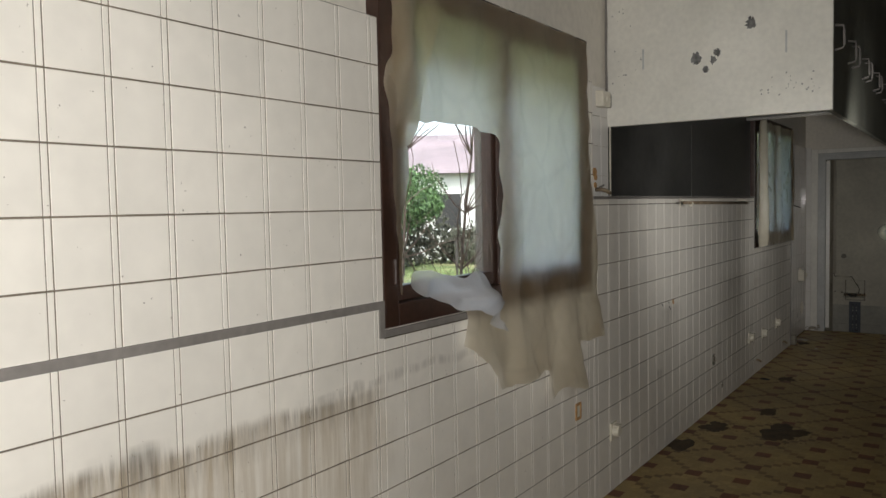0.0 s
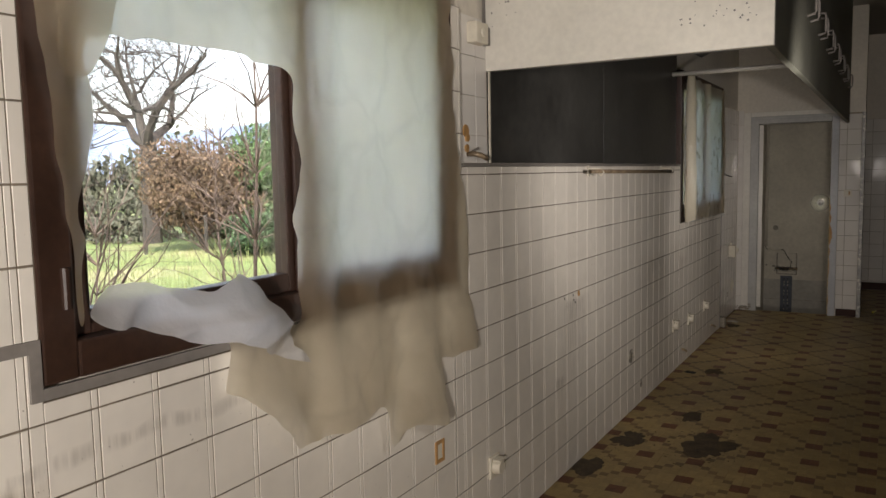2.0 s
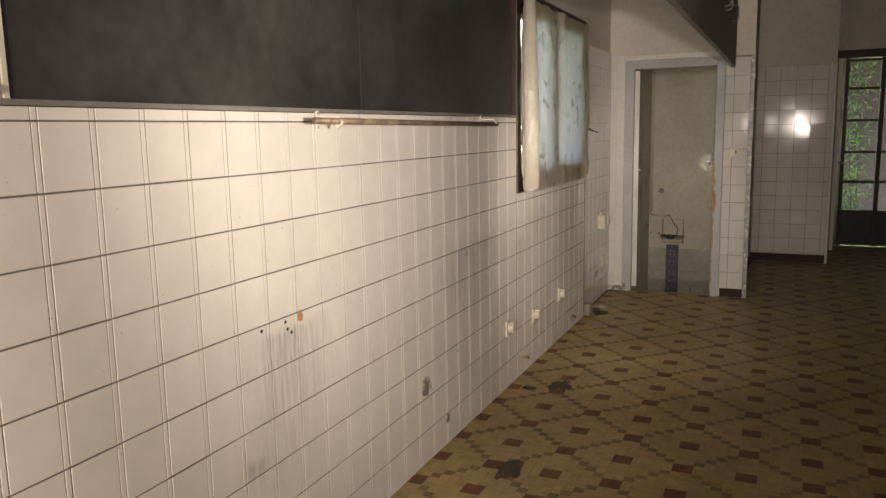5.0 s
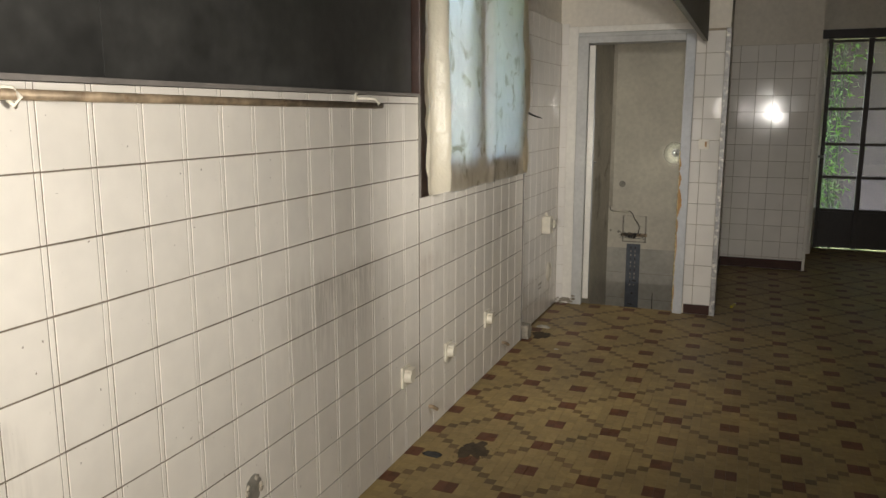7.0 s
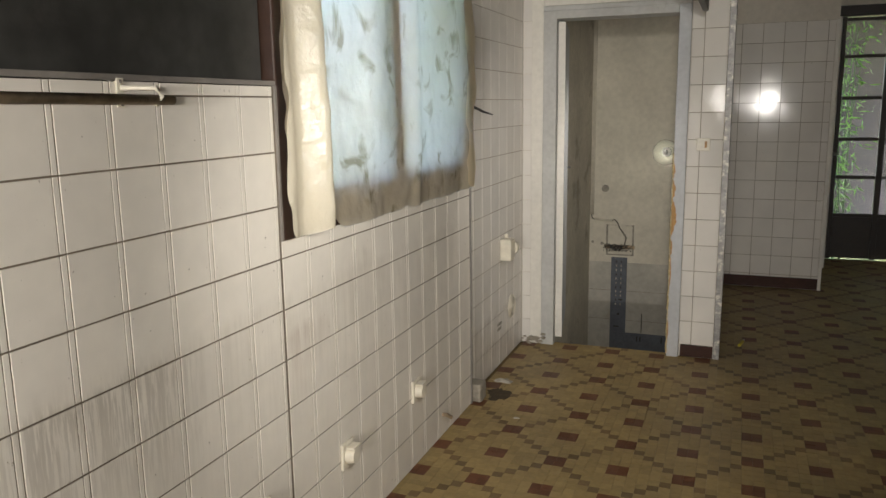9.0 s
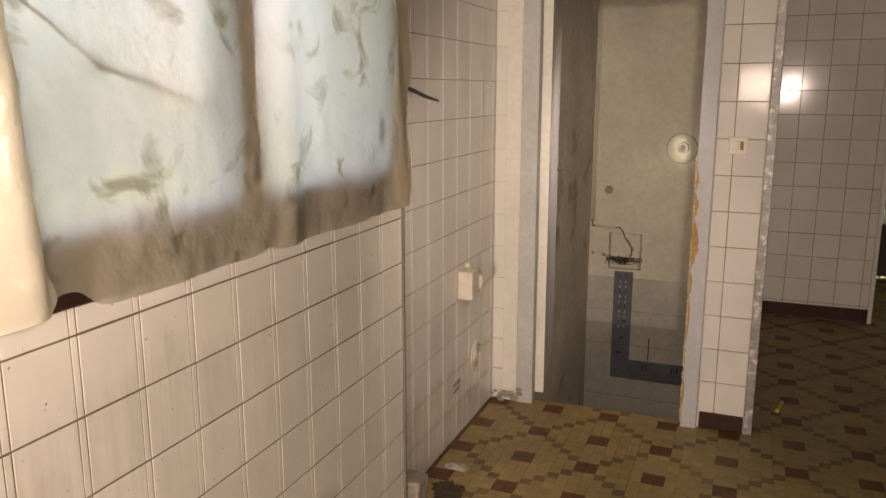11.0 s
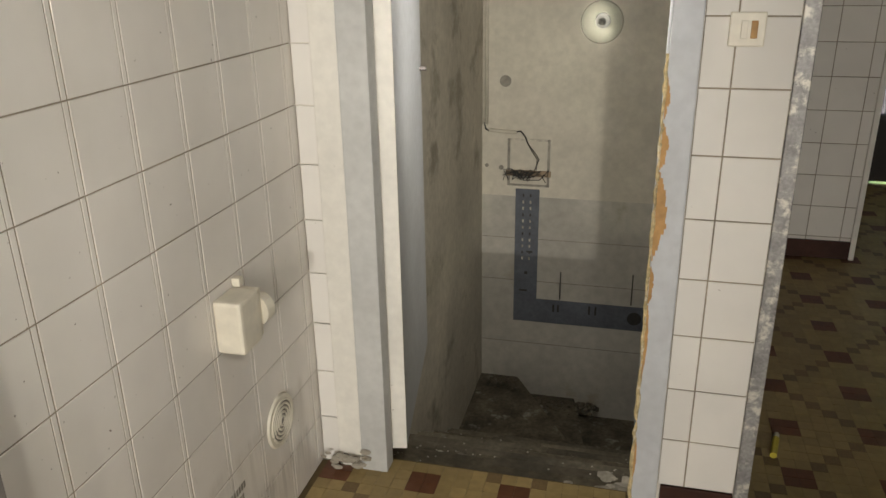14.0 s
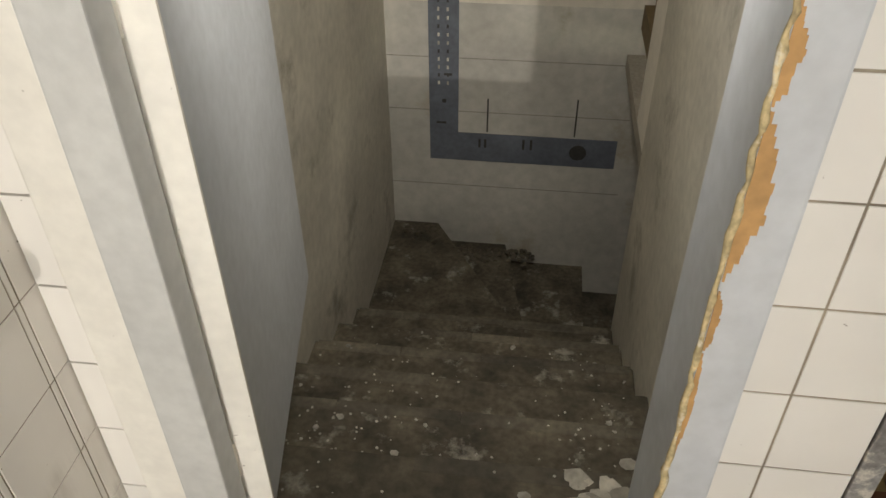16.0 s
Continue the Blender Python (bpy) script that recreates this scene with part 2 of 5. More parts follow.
FILM_STAINED = film_material("stained_polythene", (0.72, 0.62, 0.45), (0.64, 0.76, 0.90), 0.02, 0.52, 0.2, (0.24, 0.23, 0.15), 0.95)


def add_stain(m, colour, y0, y1, z0, z1, sharp, streak, amount, seed):
    """A stain with streaks that run down, inside a stretch of the wall."""
    n, l = m.node_tree.nodes, m.node_tree.links
    b = n["Principled BSDF"]
    old = b.inputs["Base Color"].links[0].from_socket
    geo = n.new("ShaderNodeNewGeometry")
    sep = n.new("ShaderNodeSeparateXYZ")
    l.new(geo.outputs["Position"], sep.inputs[0])
    mp = n.new("ShaderNodeMapping")
    mp.inputs["Scale"].default_value = (1, streak, streak * 0.07)
    mp.inputs["Location"].default_value = (seed, seed * 1.7, 0)
    l.new(geo.outputs["Position"], mp.inputs["Vector"])
    tex = n.new("ShaderNodeTexNoise")
    tex.inputs["Scale"].default_value, tex.inputs["Detail"].default_value, tex.inputs["Roughness"].default_value = 1.0, 6.0, 0.65
    l.new(mp.outputs[0], tex.inputs["Vector"])
    mr = n.new("ShaderNodeMapRange")
    mr.inputs["From Min"].default_value, mr.inputs["From Max"].default_value = 0.5 - sharp, 0.5 + sharp
    mr.inputs["To Max"].default_value = amount
    l.new(tex.outputs["Fac"], mr.inputs["Value"])
    last = mr.outputs[0]
    wob = n.new("ShaderNodeTexNoise")
    wob.inputs["Scale"].default_value = 6.0
    l.new(geo.outputs["Position"], wob.inputs["Vector"])
    for axis, lo, hi, soft in (("Y", y0, y1, 0.18), ("Z", z0, z1, 0.03)):
        ad = n.new("ShaderNodeMath")
        ad.operation = "MULTIPLY_ADD"
        l.new(wob.outputs["Fac"], ad.inputs[0])
        ad.inputs[1].default_value = 0.06 if axis == "Z" else 0.3
        l.new(sep.outputs[axis], ad.inputs[2])
        for edge, up in ((lo, True), (hi, False)):
            r = n.new("ShaderNodeMapRange")
            w = soft if not (axis == "Z" and up) else (z1 - z0) * 0.9
            off = 0.03 if axis == "Z" else 0.15
            r.inputs["From Min"].default_value, r.inputs["From Max"].default_value = (edge + off, edge + off + w) if up else (edge + off - w, edge + off)
            if not up:
                r.inputs["To Min"].default_value, r.inputs["To Max"].default_value = 1.0, 0.0
            l.new(ad.outputs[0], r.inputs["Value"])
            mu = n.new("ShaderNodeMath")
            mu.operation = "MULTIPLY"
            l.new(last, mu.inputs[0])
            l.new(r.outputs[0], mu.inputs[1])
            last = mu.outputs[0]
    mc = n.new("ShaderNodeMix")
    mc.data_type = "RGBA"
    l.new(last, mc.inputs["Factor"])
    l.new(old, mc.inputs["A"])
    mc.inputs["B"].default_value = (*colour, 1)
    l.new(mc.outputs["Result"], b.inputs["Base Color"])


def add_specks(m, colour, scale, at, amount):
    """Small scattered specks of dirt."""
    n, l = m.node_tree.nodes, m.node_tree.links
    b = n["Principled BSDF"]
    old = b.inputs["Base Color"].links[0].from_socket
    geo, tex, mr, mc = n.new("ShaderNodeNewGeometry"), n.new("ShaderNodeTexNoise"), n.new("ShaderNodeMapRange"), n.new("ShaderNodeMix")
    tex.inputs["Scale"].default_value, tex.inputs["Detail"].default_value = scale, 2.0
    l.new(geo.outputs["Position"], tex.inputs["Vector"])
    mr.inputs["From Min"].default_value, mr.inputs["From Max"].default_value, mr.inputs["To Max"].default_value = at, at + 0.04, amount
    l.new(tex.outputs["Fac"], mr.inputs["Value"])
    mc.data_type = "RGBA"
    l.new(mr.outputs[0], mc.inputs["Factor"])
    l.new(old, mc.inputs["A"])
    mc.inputs["B"].default_value = (*colour, 1)
    l.new(mc.outputs["Result"], b.inputs["Base Color"])


for tiles in (TILE, TILE_MATT, WHITE):
    add_specks(tiles, (0.16, 0.12, 0.08), 75.0, 0.745, 0.8)
add_stain(TILE_MATT, (0.34, 0.26, 0.15), -1.5, 2.05, 0.1, 0.955, 0.22, 36.0, 0.75, 1.0)
add_stain(TILE_MATT, (0.10, 0.075, 0.05), 0.2, 2.05, 0.84, 0.965, 0.14, 60.0, 0.8, 4.0)
add_stain(TILE_MATT, (0.05, 0.04, 0.03), 0.95, 1.25, 0.86, 0.985, 0.12, 14.0, 0.9, 6.0)
add_stain(TILE_MATT, (0.08, 0.06, 0.04), 1.6, 2.75, 0.945, 0.985, 0.10, 30.0, 0.75, 8.0)
add_stain(TILE_MATT, (0.20, 0.17, 0.13), 7.38, 7.52, 0.80, 0.93, 0.12, 30.0, 0.6, 3.0)
add_stain(TILE_MATT, (0.20, 0.17, 0.13), 7.36, 7.52, 0.52, 0.68, 0.12, 30.0, 0.6, 13.0)
add_stain(TILE_MATT, (0.22, 0.19, 0.15), 6.05, 6.75, 0.55, 0.92, 0.05, 120.0, 0.4, 17.0)
add_stain(TILE_MATT, (0.10, 0.08, 0.06), 4.52, 4.80, 0.36, 0.52, 0.10, 40.0, 0.7, 19.0)
add_stain(TILE_MATT, (0.24, 0.13, 0.07), 7.05, 7.35, 0.55, 0.85, 0.12, 44.0, 0.5, 23.0)
add_stain(TILE_MATT, (0.12, 0.10, 0.08), 4.60, 5.10, 0.30, 0.88, 0.12, 60.0, 0.45, 7.0)
add_stain(TILE_MATT, (0.30, 0.26, 0.20), 7.35, 7.75, 0.30, 1.0, 0.15, 40.0, 0.25, 2.0)
add_stain(TILE_MATT, (0.34, 0.29, 0.22), 5.9, 8.7, 0.40, 0.95, 0.10, 38.0, 0.16, 11.0)
TILE_CORNER = material("glazed_tile_corner", (0.79, 0.75, 0.69), 0.14, var=0.07, scale=2.0, fine=9.0, bump=0.02, piece=0.05, spec=0.4)
add_specks(TILE_CORNER, (0.16, 0.12, 0.08), 75.0, 0.74, 0.8)
add_stain(TILE_CORNER, (0.20, 0.16, 0.10), 8.7, 9.9, 0.0, 0.34, 0.12, 22.0, 0.22, 5.0)
add_stain(TILE_CORNER, (0.07, 0.06, 0.045), 8.7, 9.9, 0.0, 0.18, 0.08, 60.0, 0.3, 9.0)
HOODWHITE = material("hood_white_paint", (0.81, 0.78, 0.70), 0.45, var=0.10, scale=3.0, bump=0.05, dirt=(0.55, 0.52, 0.46), dirt_at=0.70)
SCUFF = material("scraped_grey", (0.20, 0.195, 0.185), 0.8, var=0.4, scale=40.0, bump=0.2)
SCRAPE = material("black_grime", (0.045, 0.042, 0.038), 0.85, var=0.3, scale=20.0, bump=0.2)
ORANGE = material("orange_undercoat", (0.50, 0.29, 0.11), 0.7, var=0.25, scale=25.0, bump=0.3)
FOAM = material("yellowed_filler", (0.60, 0.48, 0.26), 0.85, var=0.4, scale=30.0, fine=120.0, bump=0.6, dirt=(0.72, 0.66, 0.52), dirt_at=0.55)
GREYBLUE = material("pale_blue_grey_paint", (0.53, 0.545, 0.565), 0.55, var=0.12, scale=4.0, bump=0.15, dirt=(0.36, 0.36, 0.35), dirt_at=0.68)
WORN = material("worn_metal_strip", (0.36, 0.35, 0.34), 0.5, metal=0.4, var=0.3, scale=30.0, fine=120.0, bump=0.3, dirt=(0.70, 0.67, 0.60), dirt_at=0.52)
METAL_DARK = material("greasy_dark_metal", (0.10, 0.095, 0.085), 0.32, metal=0.85, var=0.4, scale=4.0, bump=0.1)
WOOD_BLACK = material("black_brown_wood", (0.022, 0.014, 0.010), 0.5, var=0.3, scale=8.0, bump=0.1)
CHIP = material("pale_plaster_chips", (0.52, 0.48, 0.40), 0.9, var=0.3, scale=20.0, bump=0.3, piece=0.4)
MUD = material("dried_dirt", (0.09, 0.066, 0.038), 0.85, var=0.5, scale=15.0, fine=80.0, bump=0.6)
GREY_STAIN = material("grey_smudge", (0.27, 0.25, 0.21), 0.85, var=0.3, scale=15.0, bump=0.2)
CARDBOARD = material("brown_hardboard", (0.22, 0.13, 0.06), 0.8, var=0.2, scale=6.0, bump=0.1)
YELLOW_PLASTIC = material("yellow_plastic", (0.60, 0.50, 0.06), 0.4, var=0.1)
BARK = material("grey_bark", (0.07, 0.058, 0.048), 0.9, var=0.35, scale=12.0, bump=0.5)
TWIG = material("pale_twig", (0.13, 0.09, 0.07), 0.85, var=0.3, scale=15.0, bump=0.2)
LEAF = material("green_leaves", (0.10, 0.17, 0.055), 0.55, var=0.35, scale=2.0, bump=0.0, piece=0.55)
LEAF_DARK = material("dark_leaves", (0.05, 0.095, 0.030), 0.6, var=0.35, scale=2.0, bump=0.0, piece=0.5)
LEAF_BRIGHT = material("bright_leaves", (0.12, 0.26, 0.04), 0.5, var=0.3, scale=2.0, bump=0.0, piece=0.5)
LEAF_BROWN = material("withered_leaves", (0.17, 0.11, 0.065), 0.8, var=0.35, scale=2.0, bump=0.0, piece=0.5)
LEAF_HEDGE = material("scrub_leaves", (0.125, 0.125, 0.085), 0.85, var=0.4, scale=0.6, bump=0.0, piece=0.3)
GRASS = material("meadow", (0.17, 0.22, 0.065), 0.95, var=0.4, scale=0.35, fine=9.0, bump=0.6, dirt=(0.29, 0.27, 0.13), dirt_at=0.48)
GRASS_BLADE = material("grass_blades", (0.26, 0.29, 0.11), 0.8, var=0.3, scale=0.8, bump=0.0, piece=0.5)
ROOF = material("brown_roof_tiles", (0.30, 0.235, 0.235), 0.8, var=0.25, scale=1.0, bump=0.3)
ROOF_GREY = material("grey_roof_tiles", (0.25, 0.24, 0.25), 0.8, var=0.2, scale=1.0, bump=0.3)
# the haze of distance is put into this blue
HILL = material("hazy_hills", (0.20, 0.25, 0.36), 1.0, var=0.25, scale=0.02, fine=0.2, bump=0.0)
YARD = material("pink_render", (0.09, 0.075, 0.085), 0.9, var=0.2, scale=1.5, bump=0.2)


# ---- building helpers ----
def mesh(name, bm, mat, smooth=False):
    me = bpy.data.meshes.new(name)
    bm.normal_update()
    bm.to_mesh(me)
    bm.free()
    for m in (mat if isinstance(mat, (list, tuple)) else [mat]):
        me.materials.append(m)
    if smooth:
        for p in me.polygons:
            p.use_smooth = True
    return me


def thing(name, bm, mat, label="", category="", kind="", group="", smooth=False):
    return tagged(new(name, mesh(name, bm, mat, smooth)), label, category, group, kind)


def empty(name, at, label="", category="", kind="", group=""):
    e = new(name)
    e.matrix_world = Matrix.Translation(at)
    e.empty_display_size = 0.1
    return tagged(e, label, category, group, kind)


def part(name, bm, mat, parent, label="", smooth=False):
    """A mesh given in world places, as a child of a thing."""
    ob = new(name, mesh(name, bm, mat, smooth))
    ob.parent = parent
    inv = Matrix.Identity(4) if parent.parent else parent.matrix_basis.inverted()
    ob.matrix_parent_inverse = inv
    if label:
        ob["label"] = label
    return ob


def box(bm, a, b, bevel=0.0):
    """A box between two corners, in world places."""
    lo = [min(p, q) for p, q in zip(a, b)]
    hi = [max(p, q) for p, q in zip(a, b)]
    r = bmesh.ops.create_cube(bm, size=1)
    for v in r["verts"]:
        v.co = Vector([lo[i] + (v.co[i] + 0.5) * (hi[i] - lo[i]) for i in range(3)])
    if bevel:
        bmesh.ops.bevel(bm, geom=list({e for v in r["verts"] for e in v.link_edges}), offset=bevel, segments=2, affect="EDGES", profile=0.6)
    return bm


def boxes(*pairs, bevel=0.0):
    bm = bmesh.new()
    for a, b in pairs:
        box(bm, a, b, bevel)
    return bm


def tube(bm, pts, radius, sides=10, ends=True):
    """A round bar along points; radius one number or one for each point."""
    pts = [Vector(p) for p in pts]
    rings = []
    for i, p in enumerate(pts):
        d = (pts[min(i + 1, len(pts) - 1)] - pts[max(i - 1, 0)]).normalized()
        u = d.orthogonal().normalized() if abs(d.z) > 0.9 else d.cross(Vector((0, 0, 1))).normalized()
        w = d.cross(u)
        r = radius[i] if isinstance(radius, (list, tuple)) else radius
        rings.append([bm.verts.new(p + r * (math.cos(2 * math.pi * k / sides) * u + math.sin(2 * math.pi * k / sides) * w)) for k in range(sides)])
    for a, b in zip(rings, rings[1:]):
        for k in range(sides):
            bm.faces.new((a[k], a[(k + 1) % sides], b[(k + 1) % sides], b[k]))
    if ends:
        bm.faces.new(rings[0][::-1])
        bm.faces.new(rings[-1])
    return bm


def disc(bm, c, axis, radius, depth, sides=24, bevel=0.0):
    """A round plate with its back at c, depth along the axis."""
    r = bmesh.ops.create_cone(bm, cap_ends=True, segments=sides, radius1=radius, radius2=radius - bevel, depth=depth)
    q = Vector((0, 0, 1)).rotation_difference(Vector(axis))
    for v in r["verts"]:
        v.co = q @ (v.co + Vector((0, 0, depth / 2))) + Vector(c)
    return bm


# ---- plan ----
WX, BX, OX = -1.565, -1.61, -1.95      # tiled facing, wall behind it, outer face
FY, FB = 9.835, 9.975                  # far wall with the cellar door
SILL = 9.885                           # edge of the floor over the stair
W1 = (2.018, 3.605, 1.12, 2.285)          # first window: y0, y1, z0, z1
W2 = (7.10, 8.76, 1.10, 2.24)          # second window
CEILING = 3.05
EAST, SOUTH = 3.2, -2.6
P = 0.15                               # wall tile pitch
BACK_Y, BACK_X = 11.85, 0.27           # tiled wall beyond the pillar
END_Y = 13.25                          # wall with the glazed door


def wall_with_holes(name, x0, x1, ys, zs, holes):
    """A wall along y between x0 and x1, with openings that go through it."""
    bm = bmesh.new()
    yy = sorted({*ys, *[h[0] for h in holes], *[h[1] for h in holes]})
    zz = sorted({*zs, *[h[2] for h in holes], *[h[3] for h in holes]})
    for a, b in zip(yy, yy[1:]):
        start = None
        for c, d in zip(zz, zz[1:]):
            inside = any(h[0] < (a + b) / 2 < h[1] and h[2] < (c + d) / 2 < h[3] for h in holes)
            if inside:
                continue
            box(bm, (x0, a, c), (x1, b, d))
    return bm


thing("wall_west", wall_with_holes("w", OX, BX, (SOUTH, FY), (0, CEILING), [W1, W2]), PLASTER, "painted plaster outer wall with two windows", "wall", "structure")
for low, high in (((BX, SOUTH, 0), (WX - 0.0018, W1[0], 2.1)), ((BX, W1[0], 0), (WX - 0.0018, W1[1], W1[2] - 0.03)), ((BX, W1[1], 0), (WX - 0.0018, W1[1] + 0.07, 2.1)),
                  ((BX, W1[1] + 0.07, 0), (WX - 0.0018, W2[0], 1.528)), ((BX, W2[0], 0), (WX - 0.0018, 8.73, W2[2]))):
    thing("wall_facing", boxes((low, high)), GROUT, "thick tile bed along the outer wall", "wall", "structure")
thing("wall_south", boxes(((OX, SOUTH - 0.2, 0), (EAST + 0.2, SOUTH, CEILING))), BOUNCE_BROWN, "plain unseen wall, dark brown to cut bounced light", "wall", "structure")
thing("wall_east", boxes(((EAST, SOUTH, 0), (EAST + 0.2, END_Y + 0.2, CEILING))), BOUNCE_BROWN, "plain unseen wall, dark brown to cut bounced light", "wall", "structure")
thing("ceiling", boxes(((OX, SOUTH - 0.2, CEILING), (EAST + 0.2, END_Y + 0.3, CEILING + 0.2))), CEIL, "painted ceiling, darkened to cut bounced light", "ceiling", "structure")

DOOR_L, DOOR_R, DOOR_T = -1.475, -0.652, 2.0
thing("wall_north", boxes(((OX, FY, 0), (DOOR_L - 0.05, FB, CEILING)), ((DOOR_L - 0.05, FY, DOOR_T + 0.03), (DOOR_R, FB, CEILING)), ((DOOR_R, FY, 0), (-0.430, FB, CEILING))), PLASTER,
      "painted plaster end wall with the cellar doorway", "wall", "structure")
thing("wall_cellar_east", boxes(((-0.52, FB, -2.9), (-0.475, 11.74, CEILING))), GREY_WALL, "grubby grey wall beside the cellar stair", "wall", "structure")
thing("wall_passage_west", boxes(((-0.52, 11.74, -0.25), (-0.475, BACK_Y + 0.15, CEILING))), PLASTER, "painted plaster passage wall", "wall", "structure")
thing("wall_back", boxes(((-0.475, BACK_Y, 0), (BACK_X, BACK_Y + 0.15, CEILING))), PLASTER, "painted plaster wall tiled to door height", "wall", "structure")
thing("wall_lobby_west", boxes(((BACK_X - 0.12, BACK_Y + 0.15, 0), (BACK_X, END_Y, CEILING))), PLASTER, "plain plaster lobby wall", "wall", "structure")
GD = (0.42, 1.62, 2.21)
thing("wall_end", boxes(((BACK_X - 0.12, END_Y, 0), (GD[0], END_Y + 0.2, CEILING)), ((GD[1], END_Y, 0), (EAST, END_Y + 0.2, CEILING)), ((GD[0], END_Y, GD[2]), (GD[1], END_Y + 0.2, CEILING))), PLASTER,
      "plaster end wall round the glazed door", "wall", "structure")
# cellar stairwell
thing("wall_cellar_west", boxes(((-1.89, FB, -2.9), (-1.69, 12.66, CEILING))), GREY_WALL, "grubby grey stairwell wall", "wall", "structure")
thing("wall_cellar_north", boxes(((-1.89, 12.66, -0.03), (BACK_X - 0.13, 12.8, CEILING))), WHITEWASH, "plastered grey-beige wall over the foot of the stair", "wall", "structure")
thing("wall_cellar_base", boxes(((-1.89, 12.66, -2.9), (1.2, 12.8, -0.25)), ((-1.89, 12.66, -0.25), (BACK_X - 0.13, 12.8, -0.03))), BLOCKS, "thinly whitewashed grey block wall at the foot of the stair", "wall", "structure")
thing("wall_cellar_south", boxes(((-1.89, FY, -2.9), (1.2, SILL - 0.004, -0.25))), ROUGH, "rough foundation wall under the doorway", "wall", "structure")
thing("wall_cellar_end", boxes(((1.2, FY, -2.9), (1.35, 12.8, -0.25))), ROUGH, "rough cellar wall", "wall", "structure")
thing("cellar_slab", boxes(((-0.52, 11.74, -0.32), (1.35, 12.66, -0.25)), ((-0.46, FB, -0.32), (1.35, 11.74, -0.25))), ROUGH, "concrete slab over the cellar passage", "slab", "structure")
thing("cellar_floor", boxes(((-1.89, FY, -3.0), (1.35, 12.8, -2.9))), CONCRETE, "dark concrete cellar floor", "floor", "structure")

# ---- floor ----
M = 0.2575 / 6
thing("floor", boxes(((OX, SOUTH, -0.12), (EAST, FY, -0.008)), ((-0.430, FY, -0.12), (EAST, FB, -0.008)), ((-0.475, FB, -0.12), (EAST, END_Y, -0.008)), ((DOOR_L, FY, -0.12), (-0.430, SILL, -0.008))), FLOOR_GROUT, "mortar bed of the mosaic tile floor", "floor", "structure")


def tile_colour(i, j):
    """0 yellow, 1 red, 2 speckled: red squares on a lattice of six, joined by stepped diagonals."""
    a, b = i % 6, j % 6
    if a < 2 and b < 2:
        return 1
    even = ((i // 6) + (j // 6)) % 2 == PARITY
    if even and a >= 2 and a == b:
        return 2
    if not even and a >= 2 and a == 7 - b:
        return 2
    return 0


PARITY = 0
FX0, FY0 = -1.028 - M, 9.786 - M     # corner of one red square


def in_floor(x, y):
    if y < FY:
        return WX < x < 2.2
    if y < FB - 0.01:
        return (-1.40 < x < -0.71 and y < SILL - 0.012) or -0.435 < x < 2.2
    return (-0.46 < x < 2.2 and y < BACK_Y - 0.01) or (BACK_X < x < 2.2 and y < END_Y)


verts, faces, mats, loose = [], [], [], []
g = 0.0005
for j in range(-206, 84):
    for i in range(-14, 76):
        x, y = FX0 + i * M, FY0 + j * M
        if not in_floor(x + M / 2, y + M / 2) or y < 1.0:
            continue
        if y > 9.42 and x < -0.50:
            loose.append((x, y, tile_colour(i, j)))
            continue
        dz = 0.0012 * noise.noise(Vector((i * 3.1, j * 2.7, 0)))
        k = len(verts)
        for (px, py) in ((x + g, y + g), (x + M - g, y + g), (x + M - g, y + M - g), (x + g, y + M - g)):
            verts.append((px, py, dz))
        for (px, py) in ((x, y), (x + M, y), (x + M, y + M), (x, y + M)):
            verts.append((px, py, -0.004))
        faces += [(k, k + 1, k + 2, k + 3)] + [(k + 4 + a, k + 4 + (a + 1) % 4, k + (a + 1) % 4, k + a) for a in range(4)]
        mats += [tile_colour(i, j)] * 5
me = bpy.data.meshes.new("floor_tiles")
me.from_pydata(verts, [], faces)
for m in (YELLOW, RED, BROWN):
    me.materials.append(m)
me.polygons.foreach_set("material_index", mats)
tagged(new("floor_tiles", me), "small yellow mosaic tiles with dark red squares and stepped brown diagonals", "floor tiles", kind="stuff")


